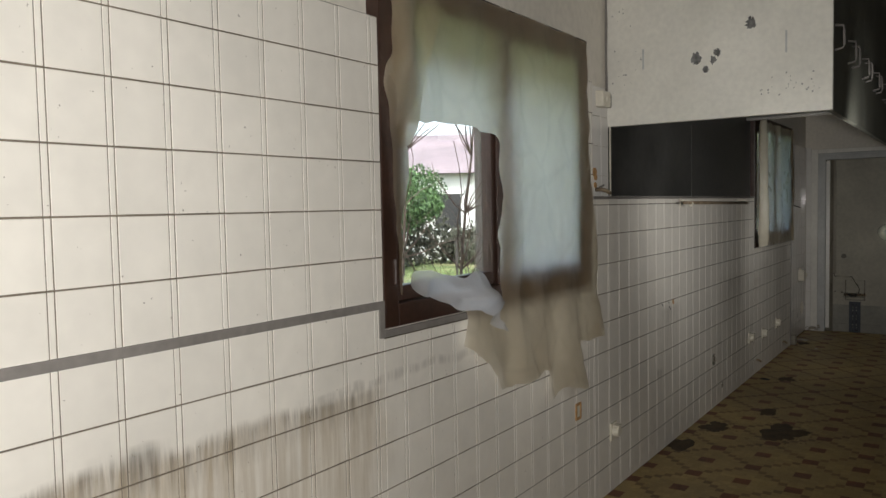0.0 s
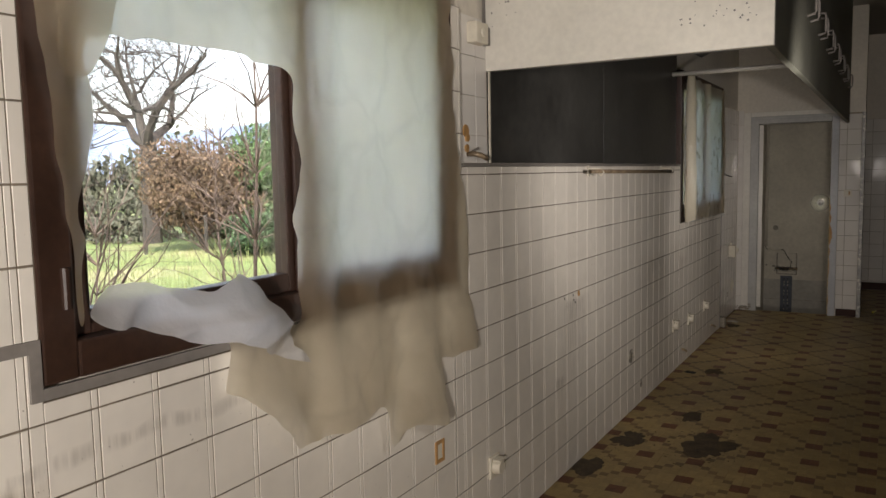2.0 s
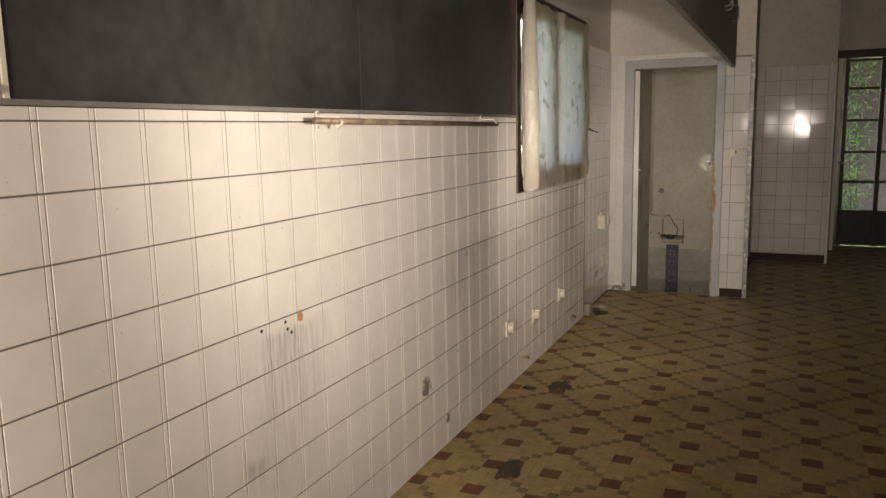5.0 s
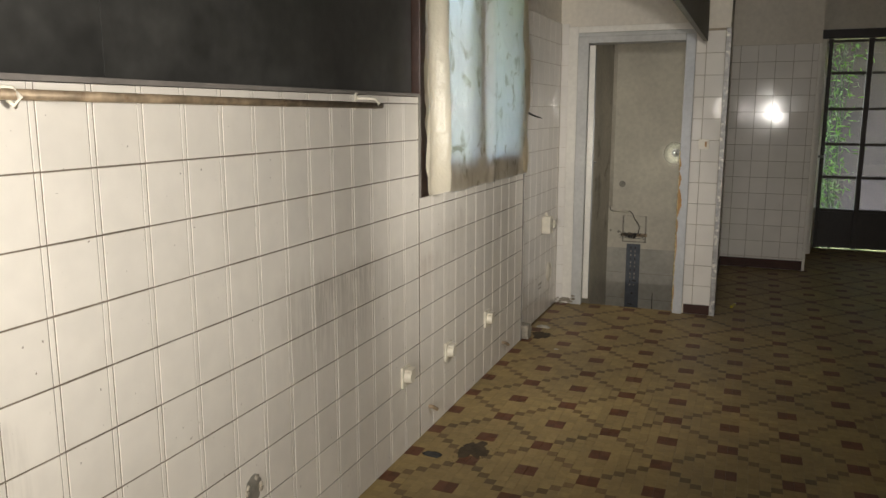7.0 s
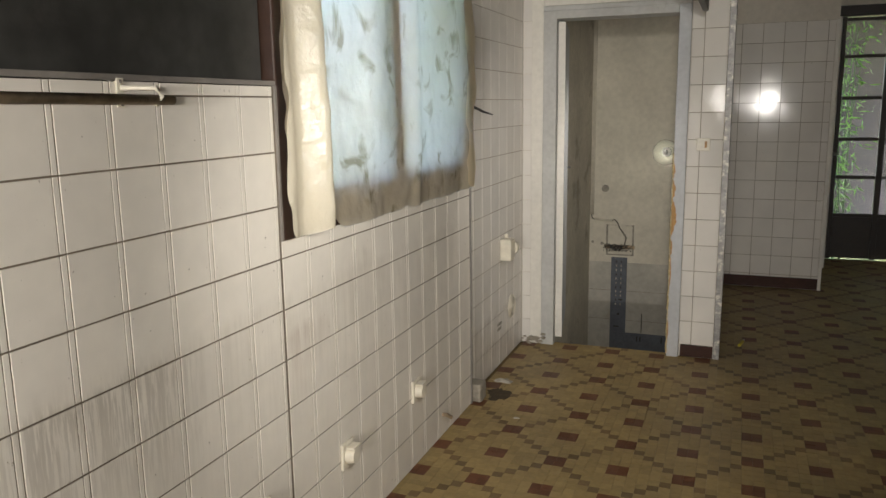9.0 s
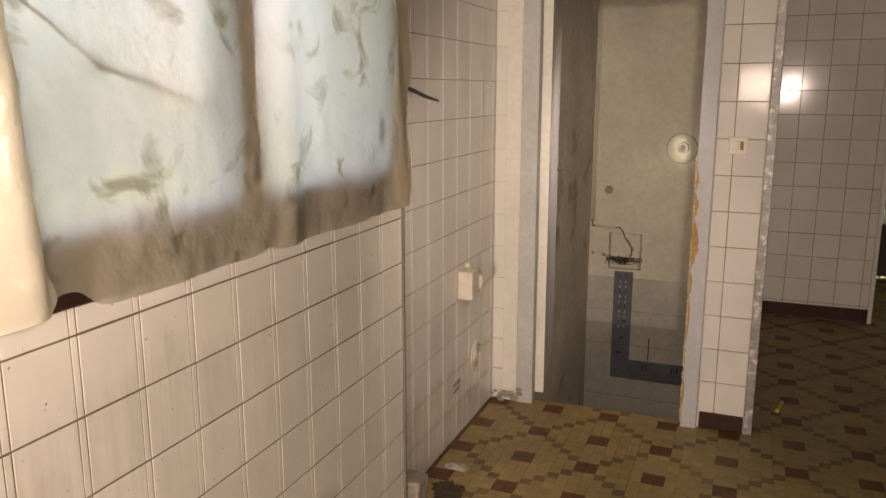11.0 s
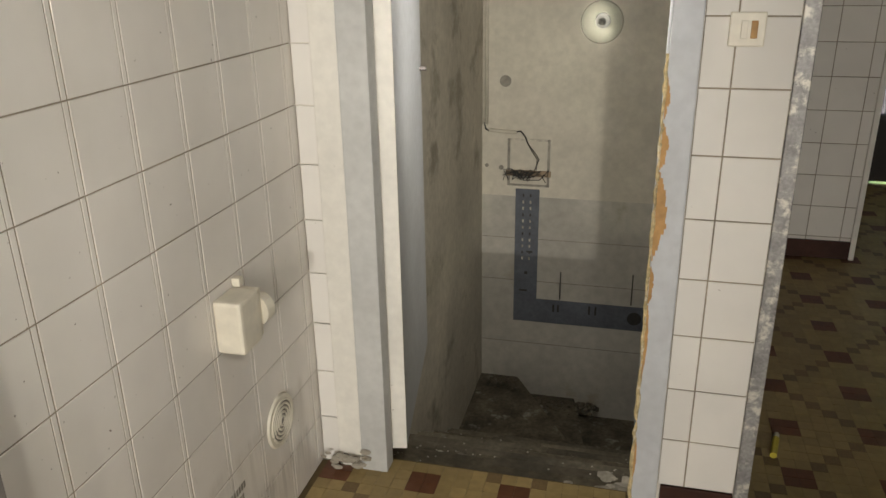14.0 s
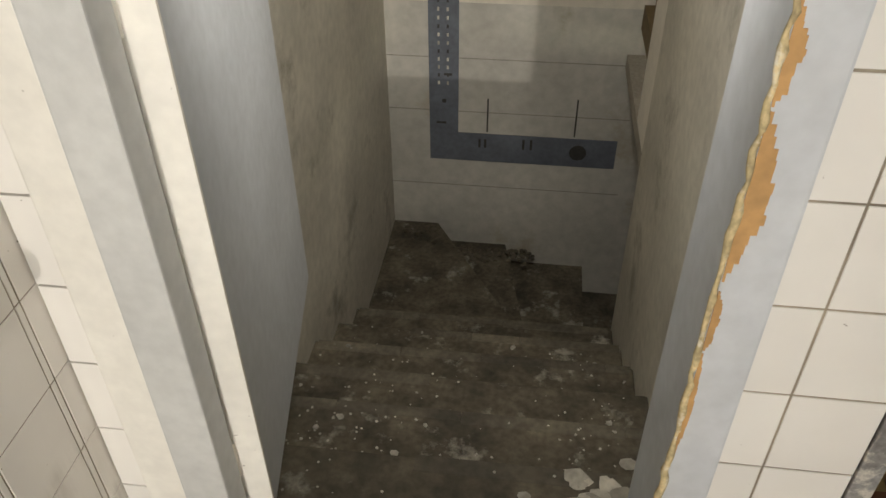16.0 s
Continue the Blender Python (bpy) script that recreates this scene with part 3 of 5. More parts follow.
# ---- wall tiles ----
def field(parent_ob, plane, at, u0, u1, v0, v1, pu, pv, su, sv, mat, gap_u, gap_v, label, parts=(0, 0), facing=1, filler=0.0, keep=None):
    """Tiles of pitch pu by pv on a plane; those with u inside parts are pieces of their own, the rest one mesh."""
    shared, rest, fill = {}, bmesh.new(), bmesh.new()
    i0, j0 = math.floor((u0 - su) / pu) - 1, math.floor((v0 - sv) / pv) - 1
    depth = 0.006
    any_rest = False
    for i in range(i0, i0 + int((u1 - u0) / pu) + 4):
        for j in range(j0, j0 + int((v1 - v0) / pv) + 4):
            a, b = max(u0, su + i * pu), min(u1, su + (i + 1) * pu)
            c, d = max(v0, sv + j * pv), min(v1, sv + (j + 1) * pv)
            if b - a < 0.015 or d - c < 0.015 or (keep and not keep((a + b) / 2, (c + d) / 2)):
                continue
            strip = filler if filler and b - a > 0.06 else 0.0
            w, h = b - a - gap_u - strip, d - c - gap_v * (1 + 0.35 * noise.noise(Vector((i * 0.9, j * 1.1, at))))
            cu, cv = (a + b - strip) / 2, (c + d) / 2
            tilt = 0.009 * noise.noise(Vector((i * 1.7 + at, j * 2.3, 5)))
            tilt2 = 0.009 * noise.noise(Vector((i * 2.1 + at, j * 1.3, 9)))
            if plane == "x":
                base = Matrix(((0, 0, facing, 0), (facing, 0, 0, 0), (0, 1, 0, 0), (0, 0, 0, 1)))
                place = lambda uu, vv: Matrix.Translation((at, uu, vv)) @ base
            else:
                base = Matrix(((1, 0, 0, 0), (0, 0, -1, 0), (0, 1, 0, 0), (0, 0, 0, 1)))
                place = lambda uu, vv: Matrix.Translation((uu, at, vv)) @ base
            m = place(cu, cv) @ Euler((tilt, tilt2, 0)).to_matrix().to_4x4()
            e = 0.0009
            shape = lambda ww, hh, top: [Vector((sx * (ww / 2 - k), sy * (hh / 2 - k), z)) for z, k in ((-depth, 0), (top - e * 0.8, 0), (top, e)) for sx, sy in ((-1, -1), (1, -1), (1, 1), (-1, 1))]
            fs = [(8, 9, 10, 11)] + [(r * 4 + k, r * 4 + (k + 1) % 4, r * 4 + 4 + (k + 1) % 4, r * 4 + 4 + k) for r in (0, 1) for k in range(4)]
            co = shape(w, h, 0.0)
            if strip:
                mm = place(b - strip / 2 - 0.0002, cv)
                vs = [fill.verts.new(mm @ p) for p in shape(strip - 0.0036 - 0.0014 * noise.noise(Vector((i * 1.9, j * 0.7, 3))), h, -0.0004)]
                for f in fs:
                    fill.faces.new([vs[k] for k in f])
            if parts[0] <= cu <= parts[1]:
                key = (round(w, 4), round(h, 4))
                if key not in shared:
                    shared[key] = bpy.data.meshes.new("tile")
                    shared[key].from_pydata(co, [], fs)
                    shared[key].materials.append(mat)
                ob = new("tile", shared[key])
                ob.parent = parent_ob
                ob.matrix_basis = m
            else:
                any_rest = True
                vs = [rest.verts.new(m @ p) for p in co]
                for f in fs:
                    rest.faces.new([vs[k] for k in f])
    if any_rest:
        thing("wall_tiles", rest, mat, label, "wall tiles", "stuff")
    else:
        rest.free()
    if len(fill.verts):
        thing("wall_joints", fill, mat, "narrow filled upright tile joints", "wall joints", "stuff")
    else:
        fill.free()


# ---- windows ----
def window(name, w, label, mat, strip=0.028):
    e = empty(name, (BX, (w[0] + w[1]) / 2, w[2]), label, "window", "structure")
    y0, y1, z0, z1 = w
    f = 0.075
    part("frame", boxes(((BX - 0.09, y0, z0), (WX + 0.004, y0 + f, z1)), ((BX - 0.09, y1 - f, z0), (WX + 0.004, y1, z1)), ((BX - 0.09, y0 + f, z0), (WX + 0.004, y1 - f, z0 + f)),
                        ((BX - 0.09, y0 + f, z1 - f), (WX + 0.004, y1 - f, z1)), bevel=0.006), mat, e)
    mid = (y0 + y1) / 2 - 0.02
    s = 0.05
    for a, b in ((y0 + f + 0.002, mid - 0.001), (mid + 0.001, y1 - f - 0.002)):
        c, d = z0 + f + 0.002, z1 - f - 0.002
        sash = part("sash", boxes(((BX - 0.03, a, c), (BX + 0.02, a + s, d)), ((BX - 0.03, b - s, c), (BX + 0.02, b, d)), ((BX - 0.029, a + s, c), (BX + 0.019, b - s, c + s)), ((BX - 0.029, a + s, d - s), (BX + 0.019, b - s, d)), bevel=0.005), mat, e)
        g = part("pane", boxes(((BX - 0.007, a + s - 0.005, c + s - 0.005), (BX - 0.003, b - s + 0.005, d - s + 0.005))), GLASS, sash)
        g.visible_shadow = False
    part("meeting_strip", boxes(((BX + 0.021, mid - strip, z0 + f), (BX + 0.036, mid + strip, z1 - f)), bevel=0.005), mat, e)
    part("outer_sill", boxes(((OX - 0.04, y0, z0 - 0.03), (BX - 0.095, y1, z0 + 0.02))), CONCRETE, e, "weathered outer window sill")
    return e


win1 = window("window_1", W1, "dark brown wooden casement window with two sashes", WOOD)
# unseen slats added outside the glass to shade the top of the film
for k in range(5):
    part("film_shade_slat", boxes(((OX + 0.05, W1[0] + 0.004, 2.085 + k * 0.04), (OX + 0.062, W1[1] - 0.004, 2.121 + k * 0.04)), bevel=0.003), TRIM, win1, "unseen grey slat added to darken the top of the film")
for z in (1.30, 1.92):
    part("hinge", tube(bmesh.new(), ((WX + 0.006, W1[0] + 0.055, z - 0.04), (WX + 0.006, W1[0] + 0.055, z + 0.04)), 0.009), WOOD, win1)
window("window_2", W2, "dark wooden casement window covered with film", WOOD, 0.05)
thing("trim", boxes(((WX, SOUTH, 1.187), (WX + 0.007, W1[0] - 0.028, 1.212)), ((WX, W1[0] - 0.028, W1[2] - 0.026), (WX + 0.006, W1[0] - 0.003, 1.212)), ((WX, W1[0] - 0.003, W1[2] - 0.026), (WX + 0.006, W1[1], W1[2] - 0.003)), bevel=0.001), TRIM,
      "thin grey trim strip along the tiles and window", "trim", "structure")
thing("ledge_trim", boxes(((BX + 0.002, W1[1] + 0.07, 1.53), (WX + 0.004, W2[0] + 0.0, 1.543)), bevel=0.002), TRIM, "grey metal strip on the tile ledge", "trim", "structure")
thing("edge_trim", boxes(((WX - 0.01, W2[0] - 0.006, W2[2]), (WX + 0.004, W2[0] + 0.004, 1.53)), ((WX - 0.012, 8.726, 0.0), (WX + 0.005, 8.736, W2[2]))), TRIM, "dull grey edging strip on the tile corner", "trim", "structure")


# ---- torn films ----
def inside(p, poly):
    hit, n = False, len(poly)
    for k in range(n):
        (a, b), (c, d) = poly[k], poly[(k + 1) % n]
        if (b > p[1]) != (d > p[1]) and p[0] < (c - a) * (p[1] - b) / (d - b) + a:
            hit = not hit
    return hit


def sheet(poly, hole, depth, step=0.014):
    """A thin sheet over an outline in y and z, less a hole, with its depth x given by a function."""
    bm = bmesh.new()
    ys, zs = [p[0] for p in poly], [p[1] for p in poly]
    ny, nz = int((max(ys) - min(ys)) / step) + 1, int((max(zs) - min(zs)) / step) + 1
    vs = {}

    def v(i, j):
        if (i, j) not in vs:
            vs[i, j] = bm.verts.new((0, min(ys) + i * step, min(zs) + j * step))
        return vs[i, j]
    for i in range(ny):
        for j in range(nz):
            p = (min(ys) + (i + 0.5) * step, min(zs) + (j + 0.5) * step)
            wob = 0.012 * noise.noise(Vector((p[0] * 14, p[1] * 14, 3)))
            q = (p[0] + wob, p[1] + wob)
            if inside(q, poly) and not (hole and inside(q, hole)):
                bm.faces.new((v(i, j), v(i + 1, j), v(i + 1, j + 1), v(i, j + 1)))
    edge = [x for x in bm.verts if x.is_boundary]
    for _ in range(4):
        moved = {}
        for x in edge:
            near = [e.other_vert(x) for e in x.link_edges if e.is_boundary]
            if len(near) == 2:
                moved[x] = x.co * 0.4 + (near[0].co + near[1].co) * 0.3
        for x, c in moved.items():
            x.co = c
    for x in bm.verts:
        x.co.x = depth(x.co.y, x.co.z)
    return bm


def film1_depth(y, z):
    d = WX + 0.010
    d += 0.007 * (1 + math.sin(y * 23 + 2 * noise.noise(Vector((y * 2, z * 2, 0)))))
    d += 0.010 * noise.noise(Vector((y * 5, z * 2.2, 1.5))) + 0.006 * noise.noise(Vector((y * 22, z * 12, 4))) - 0.012 * abs(noise.noise(Vector((y * 6 + z * 4, z * 7 - y * 3, 9))))
    d += 0.012 * math.exp(-((y - 2.885 - 0.05 * (z - 1.7)) / 0.045) ** 2)
    if z < 1.12:
        k = (1.12 - z) / 0.45
        d += k * (0.035 + 0.028 * math.sin(y * 17 + 1.5) + 0.022 * noise.noise(Vector((y * 9, z * 5, 7))) + 0.030 * (0.5 - abs(noise.noise(Vector((y * 7 + z * 3, z * 4, 12))))))
    if y < 2.25 and z > 1.75:
        d += 0.035 * math.exp(-((y - 2.10) / 0.05) ** 2) * min(1, (z - 1.75) / 0.15)
    return max(d, WX + 0.007)


film1 = empty("plastic_film", (WX, 2.8, 0.66), "torn yellowed translucent plastic sheet hanging over the window", "plastic sheet")
OUT1 = [(2.038, 2.27), (3.573, 2.275), (3.578, 1.70), (3.680, 1.24), (3.700, 0.86), (3.564, 0.85), (3.448, 0.87), (3.457, 0.71), (3.370, 0.655), (3.254, 0.70), (3.099, 0.65), (3.079, 0.81),
        (2.866, 0.78), (2.668, 0.79), (2.537, 0.95), (2.450, 1.0), (2.469, 1.12), (2.440, 1.20), (2.101, 1.215), (2.067, 1.6), (2.009, 1.93), (2.053, 1.99)]
HOLE1 = [(2.135, 1.785), (2.295, 1.80), (2.518, 1.80), (2.735, 1.775), (2.738, 1.62), (2.762, 1.55), (2.730, 1.42), (2.740, 1.12), (2.440, 1.14), (2.111, 1.16), (2.106, 1.45), (2.150, 1.6)]
part("sheet", sheet(OUT1, HOLE1, film1_depth), FILM, film1, smooth=True)


def flap_depth(y, z):
    """The torn piece folds over the sill and hangs into the room in a few soft swells."""
    k = max(0.0, min(1.0, (1.30 - z) / 0.24))
    rest = -1.578 if z > 1.21 else WX + 0.014 - (WX + 1.592) * max(0.0, (z - 1.185) / 0.025)
    slim = 1.0 - 0.55 * max(0.0, min(1.0, (y - 2.5) / 0.2))
    puff = 0.125 * slim * math.sin(math.pi * min(1, k * 0.8 + 0.1)) * (0.78 + 0.22 * math.sin(y * 13 + 6 * z))
    crest = 0.055 * (0.5 - abs(noise.noise(Vector((y * 6.5 - z * 5, z * 6 + y * 2, 2))))) + 0.004 * noise.noise(Vector((y * 15, z * 12, 5)))
    return max(rest, rest + puff + crest)


part("torn_flap", sheet([(2.06, 1.245), (2.11, 1.27), (2.17, 1.297), (2.24, 1.295), (2.32, 1.260), (2.40, 1.264), (2.47, 1.281), (2.51, 1.25), (2.555, 1.21), (2.60, 1.15), (2.65, 1.095), (2.70, 1.05), (2.765, 1.005), (2.69, 1.02), (2.60, 1.058), (2.50, 1.10), (2.41, 1.132), (2.29, 1.163), (2.19, 1.20), (2.11, 1.225)], None, flap_depth, 0.010), FILM_DAYLIT, film1,
     "torn flap folded over the sill, daylight put into its colour", smooth=True)
part("corner_fold", sheet([(2.055, 2.268), (2.34, 2.268), (2.30, 2.12), (2.255, 1.98), (2.20, 1.84), (2.145, 1.70), (2.085, 1.72), (2.055, 1.90), (2.01, 1.935), (2.06, 2.0)], None, lambda y, z: film1_depth(y, z) + 0.012 + 0.010 * math.sin(y * 34 + z * 5)), FILM, film1, "folded yellowed corner of the sheet", smooth=True)


def film2_depth(y, z):
    d = WX + 0.014 + 0.006 * math.sin(y * 15 + 3 * noise.noise(Vector((y * 2, z * 1.5, 0)))) + 0.012 * noise.noise(Vector((y * 4, z * 2.5, 3.5))) + 0.004 * noise.noise(Vector((y * 20, z * 14, 4)))
    d += 0.022 * math.exp(-((y - 8.03 + 0.04 * (z - 1.5)) / 0.05) ** 2)
    d += 0.045 * math.exp(-((y - 7.22 - 0.10 * (1.7 - z)) / 0.06) ** 2)
    return max(d, WX + 0.006)


film2 = empty("plastic_film", (WX, 7.9, W2[2]), "stained translucent plastic sheet stretched over the window", "plastic sheet")
part("sheet", sheet([(7.13, 2.20), (8.73, 2.21), (8.71, 2.0), (8.74, 1.83), (8.71, 1.68), (8.742, 1.52), (8.718, 1.40), (8.735, 1.25), (8.745, 1.092), (8.40, 1.088), (7.9, 1.092), (7.45, 1.088), (7.40, 1.13), (7.16, 1.13), (7.11, 1.5)], None, film2_depth), FILM_STAINED, film2, smooth=True)
part("side_fold", sheet([(7.09, 2.20), (7.29, 2.20), (7.265, 1.75), (7.255, 1.55), (7.30, 1.25), (7.335, 1.12), (7.10, 1.105), (7.085, 1.35), (7.09, 1.6)], None, lambda y, z: film2_depth(y, z) + 0.015 + 0.014 * math.sin(y * 46 + 1.2 * z)), FILM_CREAM, film2, "cream side fold hanging like a curtain", smooth=True)

part("edge_fold", sheet([(8.61, 2.21), (8.735, 2.21), (8.715, 2.0), (8.742, 1.83), (8.715, 1.68), (8.744, 1.52), (8.72, 1.40), (8.738, 1.25), (8.746, 1.094), (8.66, 1.10), (8.645, 1.22), (8.655, 1.33), (8.62, 1.48), (8.64, 1.62), (8.60, 1.80), (8.63, 2.0)], None, lambda y, z: film2_depth(y, z) + 0.010 + 0.008 * math.sin(y * 60 + z * 7)), FILM, film2, "yellowed folded edge of the sheet", smooth=True)

# ---- hood over the cooking place ----
splash = empty("splashback", (BX, 5.5, 1.545), "glossy black sheet metal splashback above the tile ledge", "splashback")
part("sheet", boxes(((BX + 0.002, 3.972, 1.545), (BX + 0.012, 5.40, 2.42)), ((BX + 0.002, 5.402, 1.545), (BX + 0.0125, W2[0] - 0.012, 2.42)), bevel=0.001), BLACK, splash)
part("edge_strip", boxes(((BX + 0.013, 3.962, 1.545), (BX + 0.018, 3.974, 1.91))), PLASTIC, splash)
hood = empty("extractor_hood", (-1.0, 6.7, 1.91), "long kitchen hood with white end and dark doors", "extractor hood")
part("end_panel", boxes(((BX + 0.002, 3.955, 1.905), (-0.545, 3.98, CEILING - 0.003)), bevel=0.003), HOODWHITE, hood, "dirty white painted end panel")
part("edge_rail", boxes(((BX + 0.03, 3.981, 1.905), (-0.56, 3.999, 1.925))), METAL, hood)
dy = (9.35 - 3.981) / 9
for k in range(9):
    a = 3.981 + k * dy
    dpan = part("door", boxes(((-0.575, a + 0.002, 1.905), (-0.548, a + dy - 0.002, CEILING - 0.003)), bevel=0.003), DARK, hood)
    for yy in (a + 0.06, a + dy - 0.10) if k < 7 else (a + 0.06,):
        hb = tube(bmesh.new(), ((-0.548, yy, 2.29), (-0.515, yy, 2.285), (-0.512, yy, 2.27), (-0.512, yy, 2.20), (-0.515, yy, 2.185), (-0.548, yy, 2.18)), 0.006, 8)
        part("handle", hb, TRIM, dpan, "dull grey bow handle", smooth=True)
# sloping metal inside
canopy = bmesh.new()
for (x0, z0), (x1, z1) in (((-1.59, 2.42), (-1.15, 2.62)), ((-1.15, 2.62), (-0.85, 2.86)), ((-0.85, 2.86), (-0.58, 2.55))):
    vs = [canopy.verts.new(p) for p in ((x0, 3.99, z0), (x1, 3.99, z1), (x1, 7.9, z1), (x0, 7.9, z0), (x0, 3.99, z0 + 0.01), (x1, 3.99, z1 + 0.01), (x1, 7.9, z1 + 0.01), (x0, 7.9, z0 + 0.01))]
    for f in ((0, 1, 2, 3), (7, 6, 5, 4), (0, 4, 5, 1), (1, 5, 6, 2), (2, 6, 7, 3), (3, 7, 4, 0)):
        canopy.faces.new([vs[i] for i in f])
part("canopy", canopy, METAL_DARK, hood, "dark greasy sloping metal canopy")
for yy in (4.9, 5.9, 6.7):
    part("canopy_rib", tube(bmesh.new(), ((-1.58, yy, 2.40), (-1.15, yy, 2.60), (-0.85, yy, 2.84), (-0.60, yy, 2.55)), 0.012, 8), METAL_DARK, hood)
part("cross_tube", tube(bmesh.new(), ((BX + 0.014, 6.95, 2.19), (-0.576, 6.95, 2.19)), 0.016, 12), TUBE, hood, "white painted cross tube", smooth=True)
for yy in (3.956,):
    for (x, z, h) in ((-1.41, 2.23, 0.10), (-0.738, 2.23, 0.10)):
        part("slot", boxes(((x - 0.004, yy - 0.003, z - h / 2), (x + 0.004, yy - 0.0005, z + h / 2))), GREY, hood)
rng = random.Random(4)
for (x, z, r) in ((-1.145, 2.20, 0.030), (-1.10, 2.145, 0.018), (-1.065, 2.185, 0.018), (-1.045, 2.22, 0.02), (-0.89, 2.335, 0.028)):
    bl = bmesh.new()
    edge = [bl.verts.new((x + r * (0.75 + 0.6 * noise.noise(Vector((k * 0.8, x * 40, 0)))) * math.cos(k * math.pi / 14), 3.9542, z + 1.3 * r * (0.75 + 0.6 * noise.noise(Vector((k * 0.8, x * 40, 7)))) * math.sin(k * math.pi / 14))) for k in range(28)]
    hub = bl.verts.new((x, 3.9538, z))
    for k in range(28):
        bl.faces.new((hub, edge[k], edge[(k + 1) % 28]))
    part("scrape", bl, SCUFF, hood, "grey patch of scraped paint")
bl = bmesh.new()
for k in range(26):
    disc(bl, (rng.uniform(-0.86, -0.60), 3.9545, 1.99 + abs(rng.gauss(0, 0.05))), (0, -1, 0), rng.uniform(0.0015, 0.004), 0.0008, 7)
for k in range(22):
    disc(bl, (rng.uniform(-1.58, -1.42), 3.9545, rng.uniform(2.05, 2.5)), (0, -1, 0), rng.uniform(0.0012, 0.004), 0.0008, 7)
tagged(part("paint_spots", bl, SCUFF, hood), kind="stuff")

# ---- fittings on the outer wall ----
jb = empty("junction_box", (BX, 3.87, 2.0), "ivory plastic switch box with cables running up", "junction box")
part("body", boxes(((BX + 0.002, 3.80, 1.995), (BX + 0.05, 3.90, 2.075)), bevel=0.008), PLASTIC, jb)
part("knob", disc(bmesh.new(), (BX + 0.051, 3.85, 2.035), (1, 0, 0), 0.016, 0.006, 16, 0.003), PLASTIC, jb)
part("side_cover", boxes(((BX + 0.002, 3.902, 2.0), (BX + 0.035, 3.945, 2.07)), bevel=0.005), TRIM, jb)
for o in (0.0, 0.014):
    part("cable", tube(bmesh.new(), [(BX + 0.012, 3.925 + o + 0.004 * math.sin(k * 1.7 + o * 90), 2.07 + k * 0.09) for k in range(11)], 0.004, 6), TRIM, jb, smooth=True)

tap = empty("water_tap", (BX, 3.79, 1.57), "corroded brass tap stub with orange sealant", "tap")
part("sealant", disc(disc(disc(bmesh.new(), (BX + 0.008, 3.775, 1.665), (1, 0, 0), 0.024, 0.004, 11), (BX + 0.008, 3.785, 1.64), (1, 0, 0), 0.016, 0.006, 9), (BX + 0.008, 3.78, 1.60), (1, 0, 0), 0.015, 0.006, 9), ORANGE, tap, "orange sealant smear")
part("spout", tube(bmesh.new(), ((BX + 0.008, 3.79, 1.578), (BX + 0.04, 3.79, 1.578), (BX + 0.06, 3.80, 1.572), (BX + 0.065, 3.84, 1.560)), 0.010, 8), RUST, tap, smooth=True)
part("lever", tube(bmesh.new(), ((BX + 0.03, 3.79, 1.588), (BX + 0.04, 3.82, 1.60)), 0.005, 6), TRIM, tap)

rail = empty("utensil_rail", (WX, 5.8, 1.49), "rusty metal rail on white hooks under the ledge", "rail")
part("bar", tube(bmesh.new(), ((WX + 0.055, 4.95, 1.503), (WX + 0.055, 5.8, 1.496), (WX + 0.055, 6.62, 1.490)), 0.0105, 12), RUST, rail, smooth=True)
for yy in (5.08, 6.56):
    bk = part("bracket", boxes(((WX + 0.001, yy - 0.045, 1.475), (WX + 0.006, yy - 0.025, 1.535)), bevel=0.002), PLASTIC, rail)
    part("hook", tube(bmesh.new(), ((WX + 0.004, yy - 0.035, 1.515), (WX + 0.03, yy - 0.01, 1.515), (WX + 0.055, yy + 0.01, 1.513), (WX + 0.070, yy + 0.012, 1.497), (WX + 0.055, yy + 0.012, 1.480), (WX + 0.04, yy + 0.01, 1.492)), 0.005, 8), PLASTIC, bk, smooth=True)
    for z in (1.482, 1.528):
        part("screw", disc(bmesh.new(), (WX + 0.006, yy - 0.035, z), (1, 0, 0), 0.004, 0.002, 8), TRIM, bk)


def socket(y, z, x=WX, cap=True):
    e = empty("wall_socket", (x, y, z), "ivory plastic wall socket with a round cover", "socket", group="sockets along the wall")
    part("plate", boxes(((x + 0.0005, y - 0.04, z - 0.045), (x + 0.012, y + 0.04, z + 0.045)), bevel=0.004), PLASTIC, e)
    part("cover", disc(bmesh.new(), (x + 0.012, y, z), (1, 0, 0), 0.031, 0.03, 20, 0.005), PLASTIC, e)
    part("lid", boxes(((x + 0.014, y - 0.026, z + 0.028), (x + 0.045, y + 0.026, z + 0.036)), bevel=0.002), PLASTIC, e)
    return e


for y, z in ((3.895, 0.32), (6.92, 0.352), (7.42, 0.316), (8.02, 0.328)):
    socket(y, z)
old = empty("empty_socket_box", (WX, 3.47, 0.52), "empty orange-stained socket recess", "socket")
part("rim", boxes(((WX, 3.44, 0.48), (WX + 0.006, 3.452, 0.56)), ((WX, 3.488, 0.48), (WX + 0.006, 3.50, 0.56)), ((WX, 3.452, 0.48), (WX + 0.006, 3.488, 0.492)), ((WX, 3.452, 0.548), (WX + 0.006, 3.488, 0.56)), bevel=0.001), ORANGE, old)
part("core", boxes(((WX + 0.0005, 3.453, 0.493), (WX + 0.003, 3.487, 0.547))), PLASTIC, old)


